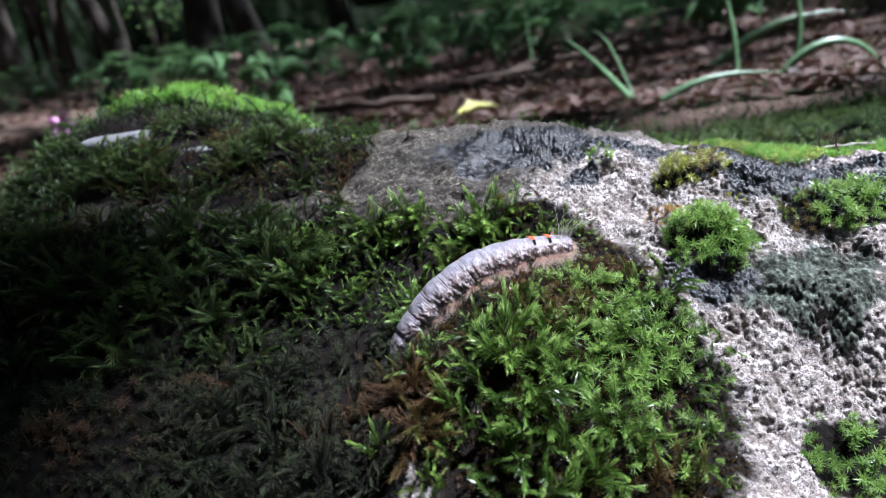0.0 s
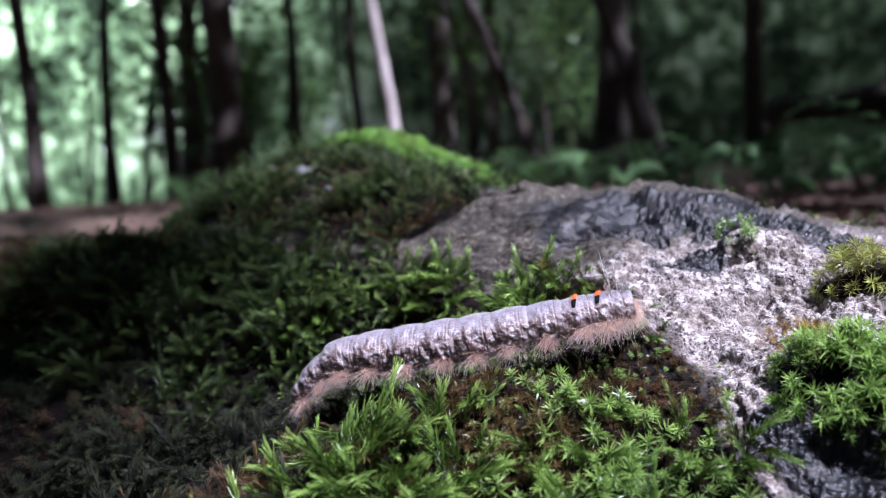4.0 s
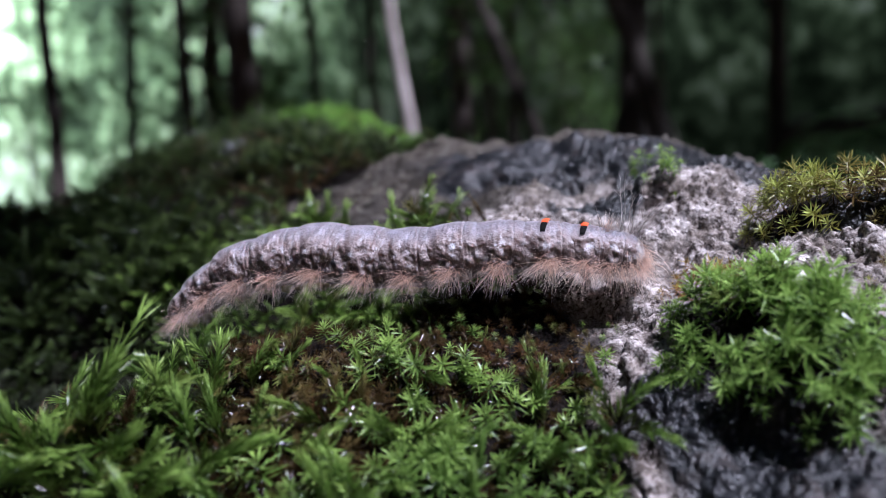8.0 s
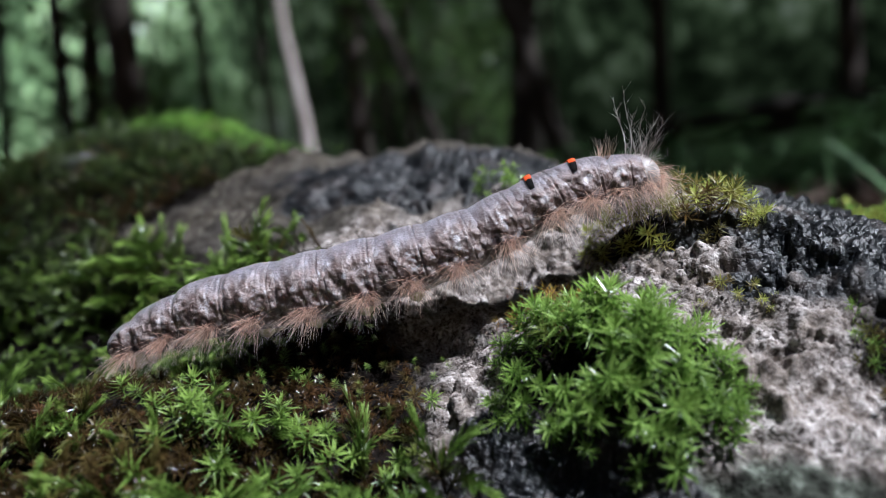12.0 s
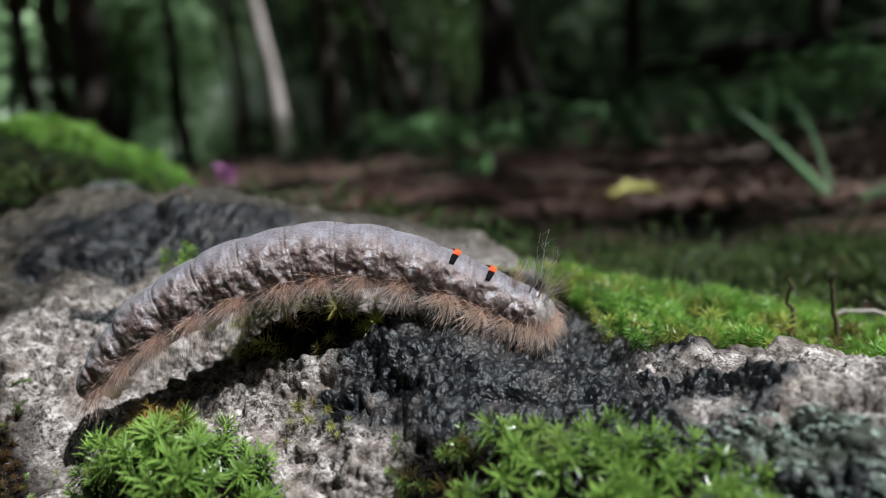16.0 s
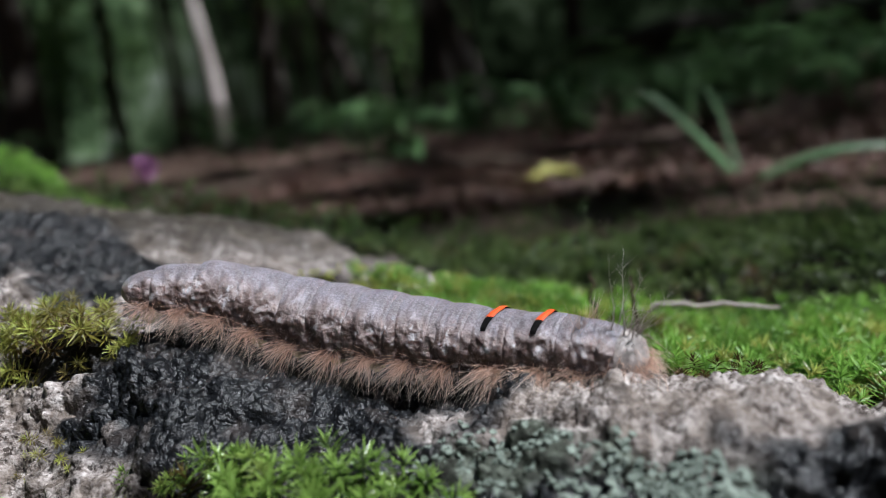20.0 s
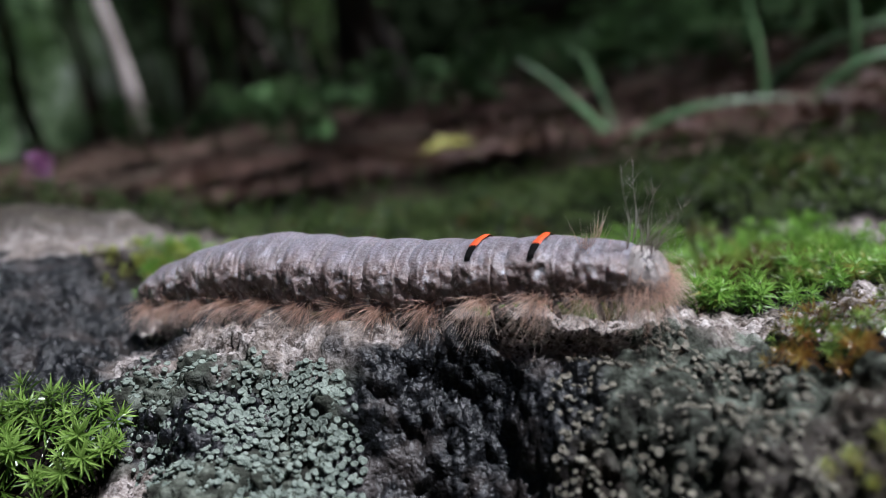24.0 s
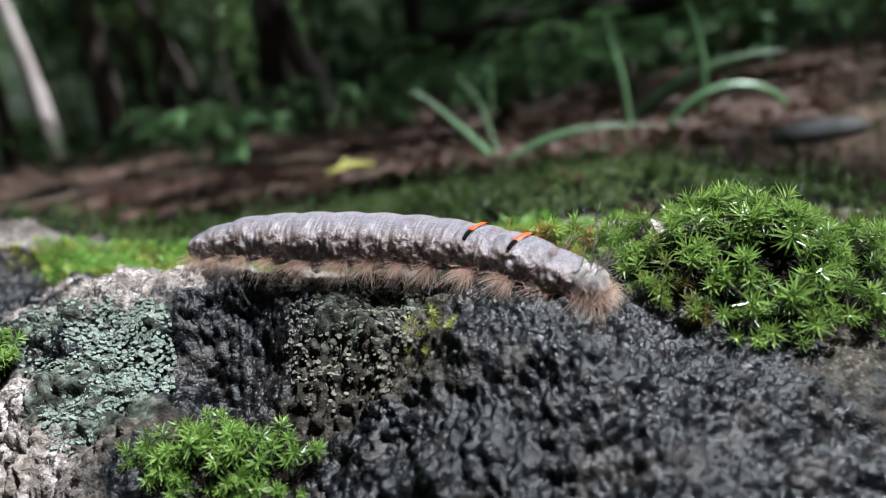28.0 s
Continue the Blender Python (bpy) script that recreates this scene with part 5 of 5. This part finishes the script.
def build_wood():
    for k, (az, dist, dia, lean, mat, label) in enumerate((
            (-58.3, 5.0, 0.12, 0.0, BARK, "slim dark tree with a straight trunk"), (-49.7, 5.2, 0.12, 0.0, BARK, "slim dark tree with a straight trunk"),
            (-46.3, 4.6, 0.25, -0.01, BARK, "stout dark rough-barked tree added to shade the scene"), (-48.2, 6.5, 0.20, 0.02, BARK_GREY, "grey-brown trunk behind others"),
            (-36.6, 6.0, 0.11, 0.02, BARK, "thin dark tree with a straight trunk"), (-33.7, 5.0, 0.11, -0.05, BARK_PALE, "slim pale-barked trunk catching the sun"),
            (-30.4, 7.0, 0.30, 0.0, BARK_GREY, "broad tree with grey-brown bark"), (-22.8, 5.0, 0.12, -0.36, BARK, "dark trunk leaning over"),
            (-18.2, 4.2, 0.21, 0.08, BARK, "stout tree with almost black bark"), (-14.2, 3.6, 0.13, -0.28, BARK, "dark slim tree leaning over"),
            (-40.5, 8.5, 0.18, 0.0, BARK_GREY, "distant tree with grey bark"), (-26.5, 9.0, 0.22, 0.03, BARK, "distant tree with dark bark"),
            (-53.5, 8.0, 0.16, 0.02, BARK_GREY, "distant tree with grey bark"), (-8.0, 6.5, 0.22, 0.0, BARK, "dark trunk on the slope"),
            (4.0, 7.0, 0.26, 0.0, BARK, "dark trunk on the slope"), (16.0, 6.0, 0.22, 0.0, BARK, "dark trunk on the slope"),
            # Rough-barked trees here and below are added, mostly unseen, to block light.
            (28.0, 5.0, 0.25, 0.0, BARK, "dark trunk on the slope"), (36.0, 7.6, 0.25, 0.0, BARK, "dark rough-barked tree added to shade the scene"), (48.0, 6.4, 0.25, 0.0, BARK, "dark rough-barked tree added to shade the scene"), (22.0, 9.0, 0.25, 0.0, BARK, "dark rough-barked tree added to shade the scene"), (60.0, 4.0, 0.22, 0.0, BARK, "dark rough-barked tree added to shade the scene"),
            (80.0, 3.6, 0.22, 0.0, BARK, "dark rough-barked tree added to shade the scene"), (140.0, 3.8, 0.25, 0.0, BARK, "dark rough-barked tree added to shade the scene"), (180.0, 4.2, 0.25, 0.0, BARK, "dark rough-barked tree added to shade the scene"),
            (220.0, 4.0, 0.22, 0.0, BARK, "dark rough-barked tree added to shade the scene"), (258.0, 4.4, 0.22, 0.0, BARK, "dark rough-barked tree added to shade the scene"), (-72.0, 4.6, 0.2, 0.0, BARK, "dark rough-barked tree added to shade the scene"),
            (33.0, 5.2, 0.22, 0.0, BARK, "dark rough-barked tree added to shade the scene"),
            (200.0, 1.7, 0.22, 0.0, BARK, "dark rough-barked tree added to shade the scene"), (252.0, 2.1, 0.22, 0.0, BARK, "dark rough-barked tree added to shade the scene"), (40.0, 3.0, 0.22, 0.0, BARK, "dark rough-barked tree added to shade the scene"), (128.0, 2.3, 0.22, 0.0, BARK, "dark rough-barked tree added to shade the scene"), (150.0, 2.2, 0.22, 0.0, BARK, "dark rough-barked tree added to shade the scene"))):
        build_tree("tree", label, az, dist, dia, lean, mat, 40 + k)
    rng = np.random.RandomState(77)
    for k in range(10):
        build_tree("tree", "thin distant tree with grey bark", -64 + 5.4 * k + rng.uniform(-1.5, 1.5), rng.uniform(7, 13), rng.uniform(0.06, 0.13), rng.uniform(-0.12, 0.12), BARK_GREY if k % 2 else BARK, 140 + k, 9.0)
    for k in range(13):
        az, dist = radians(rng.uniform(-62, -14)), rng.uniform(6, 12)
        x, y = dist * math.sin(az), dist * math.cos(az)
        z0 = float(ground_height(np.array(x), np.array(y)))
        shrub = tagged(new("shrub"), "leafy green understorey shrub", "shrub", "understorey shrubs")
        tips = []
        for j in range(5):
            a, h = rng.uniform(0, 6.28), rng.uniform(0.8, 3.4)
            pts = curve(((x, y, z0 - 0.05), (x + 0.3 * math.cos(a), y + 0.3 * math.sin(a), z0 + h * 0.6), (x + 0.7 * math.cos(a), y + 0.7 * math.sin(a), z0 + h)), 7)
            part("stem", tube(pts, 0.018 * np.linspace(1, 0.4, 7), 6), BARK, shrub)
            tips += [pts[3], pts[5], pts[6]]
        p, kites = leaf_cloud(rng, tips, 0.55, 900, 0.10)
        part("crown", (kites.reshape(-1, 3), np.arange(len(kites) * 4).reshape(-1, 4)), LEAF_LIT, shrub, "loose green leaves")
    # fallen log on the slope
    for pts, r in ((((-0.40, 4.1, 0.56), (0.35, 3.7, 0.53), (1.3, 3.3, 0.44), (2.2, 3.0, 0.36)), 0.075),):
        c = curve(pts, 18)
        v, f = tube(c, r * np.linspace(1.0, 0.75, 18), 14)
        tagged(mesh_object("fallen_log", v + 0.012 * np.random.RandomState(2).randn(*v.shape), f, BARK), "dark fallen log across the slope", "log")
    # herbs and ferns on the forest floor
    for k in range(80):
        az, dist = radians(rng.uniform(-50, 32) if k % 3 else rng.uniform(-6, 32)), rng.uniform(0.95, 3.4)
        x, y = 0.1 + dist * math.sin(az), 0.15 + dist * math.cos(az)
        z0 = float(ground_height(np.array(x), np.array(y)))
        herb = tagged(new("herb"), "low green herb in leaf litter", "plant", "woodland herbs")
        for j in range(rng.randint(4, 8)):
            a, ln = rng.uniform(0, 6.28), rng.uniform(0.07, 0.20)
            pts = curve(((x, y, z0), (x + math.cos(a) * ln * 0.5, y + math.sin(a) * ln * 0.5, z0 + ln * 0.7), (x + math.cos(a) * ln, y + math.sin(a) * ln, z0 + ln * 0.55)), 9)
            bits = []
            for i in range(2, 9):
                for s in (-1, 1):
                    d = np.array((-math.sin(a) * s, math.cos(a) * s, 0.1))
                    l2 = ln * 0.32 * (1.1 - i / 9)
                    fw = np.array((math.cos(a), math.sin(a), 0)) * l2 * 0.22
                    b0 = pts[i]
                    bits.append(np.stack([b0, b0 + d * l2 * 0.5 + fw, b0 + d * l2 - (0, 0, l2 * 0.15), b0 + d * l2 * 0.5 - fw]))
            kv = np.vstack(bits)
            part("frond", joined([(kv, np.arange(len(kv)).reshape(-1, 4)), tube(pts, 0.0016 * np.linspace(1, 0.4, 9), 4)]), LEAF_HERB, herb)
    # broad green plants behind the crest
    for k in range(64):
        az, dist = radians(rng.uniform(-30, 26)), rng.uniform(1.1, 3.4)
        x, y = 0.1 + dist * math.sin(az), 0.15 + dist * math.cos(az)
        z0 = float(ground_height(np.array(x), np.array(y)))
        plant = tagged(new("broadleaf_plant"), "low broad-leaved green plant in the litter", "plant", "broad-leaved plants")
        for j in range(rng.randint(5, 9)):
            a, ln = rng.uniform(0, 6.28), rng.uniform(0.025, 0.055)
            top = np.array((x + math.cos(a) * ln * 0.5, y + math.sin(a) * ln * 0.5, z0 + rng.uniform(0.02, 0.09)))
            part("stem", tube(curve(((x, y, z0 - 0.005), ((x + top[0]) / 2, (y + top[1]) / 2, z0 + 0.03), top), 6), np.full(6, 0.0012), 4), LEAF_HERB, plant)
            out = np.array((math.cos(a), math.sin(a), 0))
            part("leaf", ribbon(curve((top, top + out * ln * 0.5 + (0, 0, 0.012), top + out * ln - (0, 0, 0.01)), 8), ln * 0.28), LEAF_HERB, plant)
    # purple flower
    fl = tagged(new("wildflower"), "small magenta wildflower above the litter", "flower")
    fx, fy = -0.402, 0.80
    fz = float(ground_height(np.array(fx), np.array(fy)))
    part("stem", tube(curve(((fx, fy, fz - 0.01), (fx + 0.005, fy, fz + 0.03), (fx, fy, 0.286)), 6), np.full(6, 0.0012), 5), LEAF_HERB, fl)
    for j in range(5):
        a = j * 1.257
        d = np.array((math.cos(a), -0.35, math.sin(a)))
        part("petal", ribbon(curve(((fx, fy, 0.286), np.array((fx, fy, 0.286)) + d * 0.009, np.array((fx, fy, 0.286)) + d * 0.016), 6), 0.005), PETAL, fl)


def build_stones():
    rng = np.random.RandomState(13)
    for x, y, z, s, label in STONES:
        u, a = np.meshgrid(np.linspace(0, np.pi, 12), np.linspace(0, 2 * np.pi, 20, endpoint=False), indexing="ij")
        p = np.stack([np.sin(u) * np.cos(a), np.sin(u) * np.sin(a), np.cos(u)], -1)
        p = np.sign(p) * np.abs(p) ** 0.7
        p *= (1 + 0.25 * fbm(p[..., 0] + x * 7, p[..., 1] + p[..., 2] * 0.7 + y, 0.8, 3))[..., None]
        tagged(mesh_object("stone", p.reshape(-1, 3) * s + (x, y, z), grid_faces(12, 20, True), STONE), label, "stone")


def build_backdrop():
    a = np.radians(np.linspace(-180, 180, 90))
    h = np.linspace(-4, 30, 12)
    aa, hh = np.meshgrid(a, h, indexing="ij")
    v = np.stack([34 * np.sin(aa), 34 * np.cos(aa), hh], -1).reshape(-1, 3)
    tagged(mesh_object("backdrop", v, grid_faces(90, 12), BACKDROP), "glowing backdrop painted as distant sunlit green foliage of the wood", "backdrop", "", "structure")


def motions(pieces):
    # spine of the body from tail to head, (x, z) in millimetres over the track
    rows = [
        (0, (-27.3, 239.2), (-19.9, 247.9), (-11.5, 255.4), (-2.1, 260.3), (6.8, 261.6), (14.1, 261.3), (18.4, 260.9), (21.1, 260.5), (24.2, 260.0)),
        (1, (-33.9, 241.5), (-22.9, 247.6), (-12.0, 253.9), (-1.2, 258.7), (8.5, 261.4), (16.5, 263.1), (20.7, 264.2), (22.0, 264.5), (23.6, 264.9)),
        (2, (-31.4, 243.0), (-21.4, 248.5), (-10.9, 253.1), (-0.7, 256.3), (8.2, 258.6), (15.4, 260.8), (18.8, 261.5), (21.6, 261.9), (24.9, 262.3)),
        (3, (-37.8, 242.2), (-25.7, 248.3), (-13.8, 254.6), (-2.3, 260.1), (8.1, 263.4), (16.8, 264.7), (20.5, 264.9), (23.6, 265.0), (27.3, 265.0)),
        (4, (-29.2, 250.9), (-20.1, 259.1), (-8.0, 260.6), (3.4, 262.2), (13.0, 264.1), (20.9, 265.7), (24.6, 266.4), (26.1, 266.7), (27.8, 267.0)),
        (4.5, (-32.1, 251.1), (-21.0, 257.9), (-9.3, 263.4), (2.7, 264.6), (12.9, 265.9), (21.3, 267.3), (25.6, 267.8), (27.7, 267.9), (30.2, 268.1)),
        (6.5, (-28.5, 256.5), (-16.7, 261.9), (-4.1, 265.3), (7.8, 267.1), (18.1, 266.2), (26.6, 266.8), (30.0, 266.7), (33.7, 266.1), (38.0, 265.0)),
        (7, (-29.2, 257.5), (-16.0, 261.7), (-2.5, 265.0), (10.1, 266.9), (21.1, 268.1), (30.2, 268.4), (32.7, 268.1), (35.5, 267.5), (38.9, 266.6)),
        (8, (-15.4, 259.1), (-5.2, 265.4), (6.3, 267.3), (17.1, 265.7), (26.5, 266.7), (34.2, 266.7), (38.3, 266.1), (41.1, 265.6), (44.5, 265.0)),
        (9, (-17.3, 257.7), (-5.4, 263.4), (7.4, 265.6), (19.4, 266.4), (30.0, 266.9), (38.2, 266.3), (40.7, 266.0), (43.8, 266.5), (47.4, 267.6)),
        (10, (-7.0, 262.8), (4.1, 266.3), (15.4, 267.4), (25.9, 265.6), (35.0, 266.2), (42.2, 267.9), (45.5, 270.0), (49.0, 271.1), (53.4, 272.0)),
        (11, (-3.0, 262.4), (8.5, 265.1), (20.2, 265.4), (31.1, 265.7), (40.1, 267.3), (47.2, 270.0), (50.3, 271.9), (53.8, 273.3), (58.0, 274.7)),
        (12, (4.1, 260.5), (14.9, 264.5), (26.3, 265.9), (36.6, 267.7), (45.3, 270.1), (52.0, 273.6), (56.0, 275.2), (60.0, 275.7), (64.8, 275.9)),
        (12.5, (14.7, 261.5), (24.2, 264.1), (33.6, 266.2), (41.9, 269.6), (49.1, 272.8), (55.0, 275.3), (58.9, 276.5), (62.7, 276.8), (67.3, 276.6)),
        (14.5, (28.4, 264.7), (38.4, 266.6), (47.4, 271.4), (55.2, 277.2), (63.2, 278.5), (69.8, 276.9), (74.2, 275.5), (78.0, 273.9), (82.5, 271.9)),
        (15, (34.5, 263.8), (43.2, 268.8), (51.9, 273.9), (60.5, 277.1), (68.5, 277.5), (74.9, 276.1), (79.0, 274.3), (81.9, 272.7), (85.1, 270.3)),
        (15.5, (39.9, 260.9), (47.0, 268.7), (54.4, 276.0), (63.5, 277.6), (71.7, 277.4), (78.3, 275.7), (82.6, 273.9), (86.2, 271.8), (90.1, 268.7)),
        (16, (43.8, 265.3), (51.0, 272.7), (59.9, 277.1), (68.9, 278.8), (76.8, 277.6), (83.0, 274.6), (86.6, 272.3), (90.0, 270.3), (94.8, 268.6)),
        (17, (50.9, 270.9), (59.1, 276.3), (68.5, 278.1), (77.4, 276.9), (84.8, 273.4), (90.9, 270.3), (95.8, 268.8), (100.0, 267.7), (105.1, 266.5)),
        (18, (60.2, 277.1), (68.8, 278.5), (77.4, 277.1), (84.8, 272.8), (91.8, 269.7), (98.2, 268.2), (103.0, 267.2), (106.8, 266.6), (111.4, 266.1)),
        (19, (68.9, 278.2), (77.3, 278.4), (85.0, 274.2), (92.9, 270.9), (100.5, 269.0), (106.9, 267.8), (111.7, 267.3), (116.4, 266.7), (122.0, 266.4)),
        (20, (75.4, 276.1), (84.2, 274.5), (92.8, 270.7), (102.0, 268.9), (110.1, 267.6), (116.7, 267.2), (122.1, 267.2), (126.6, 266.9), (131.8, 266.0)),
        (20.5, (74.1, 275.8), (83.7, 273.7), (93.3, 270.1), (103.4, 268.3), (112.3, 267.3), (119.5, 267.3), (125.5, 267.2), (130.2, 267.2), (135.7, 267.2)),
        (22.5, (89.5, 268.1), (100.1, 269.1), (110.8, 268.6), (120.7, 268.7), (129.3, 268.8), (136.3, 268.3), (141.7, 267.6), (146.9, 266.6), (153.1, 265.4)),
        (23, (99.8, 268.5), (109.5, 268.8), (118.9, 268.0), (127.7, 267.3), (135.4, 267.2), (141.8, 267.0), (147.2, 266.7), (152.2, 266.1), (158.0, 264.2)),
        (23.5, (100.9, 268.3), (111.4, 268.2), (121.7, 267.7), (131.3, 268.8), (139.7, 268.5), (146.5, 267.1), (152.2, 266.1), (157.6, 266.0), (164.0, 266.1)),
        (24, (108.2, 267.4), (118.3, 268.6), (128.5, 269.1), (138.0, 267.8), (146.3, 267.3), (153.1, 267.5), (159.3, 267.5), (164.4, 267.1), (170.5, 266.2)),
        (25, (116.1, 267.6), (126.7, 268.9), (137.4, 268.3), (147.4, 267.0), (156.1, 266.7), (163.4, 266.8), (168.2, 267.1), (173.9, 268.1), (180.8, 268.8)),
        (26, (122.3, 266.6), (133.8, 268.6), (145.4, 269.2), (156.2, 267.7), (165.7, 267.3), (173.5, 268.3), (179.3, 269.2), (185.0, 270.3), (191.9, 270.3)),
        (26.5, (123.8, 266.5), (135.4, 268.4), (147.1, 268.6), (158.1, 268.1), (167.8, 268.0), (175.7, 268.2), (181.6, 268.2), (187.1, 268.5), (193.6, 267.8)),
        (27, (132.2, 266.9), (143.0, 268.8), (153.9, 268.7), (164.0, 266.1), (173.0, 265.4), (180.4, 265.0), (186.0, 264.4), (190.4, 263.3), (195.6, 261.5)),
        (27.5, (136.8, 266.9), (147.2, 268.5), (157.8, 269.5), (167.8, 268.8), (176.5, 267.6), (183.3, 267.0), (189.1, 265.8), (194.5, 264.3), (201.2, 263.4)),
        (28, (140.7, 267.6), (151.5, 268.0), (162.3, 266.8), (172.4, 265.6), (181.2, 264.5), (187.7, 263.6), (193.3, 262.4), (198.2, 260.1), (204.1, 257.9)),
    ]
    knots = (0, 0.17, 0.34, 0.50, 0.64, 0.755, 0.835, 0.91, 1.0)
    keyed = {id(ob): [] for ob, _ in pieces}
    for t, *pts in rows:
        p = np.array([(x * 0.001, float(track(x * 0.001)), z * 0.001) for x, z in pts])
        fine = np.linspace(0, 1, 101)
        s = np.stack([np.interp(fine, knots, p[:, c]) for c in range(3)], 1)
        for _ in range(14):
            s[1:-1] = 0.25 * s[:-2] + 0.5 * s[1:-1] + 0.25 * s[2:]
        for ob, f in pieces:
            k = min(max(int(round(f * 100)), 3), 97)
            tan = Vector(s[k + 3] - s[k - 3]).normalized()
            side = Vector((0, 0, 1)).cross(tan).normalized()
            up = tan.cross(side)
            m = Matrix((tan, side, up)).transposed().to_4x4()
            keyed[id(ob)].append((t, Matrix.Translation(s[k]) @ m))
    for ob, _ in pieces:
        walk(ob, keyed[id(ob)])


build_ground()
build_rock()
build_backdrop()
build_wood()
build_litter()
build_grass()
build_twigs()
build_stones()
build_moss()
build_ground_moss()
build_lichen()
CATERPILLAR = build_caterpillar()
motions(CATERPILLAR)
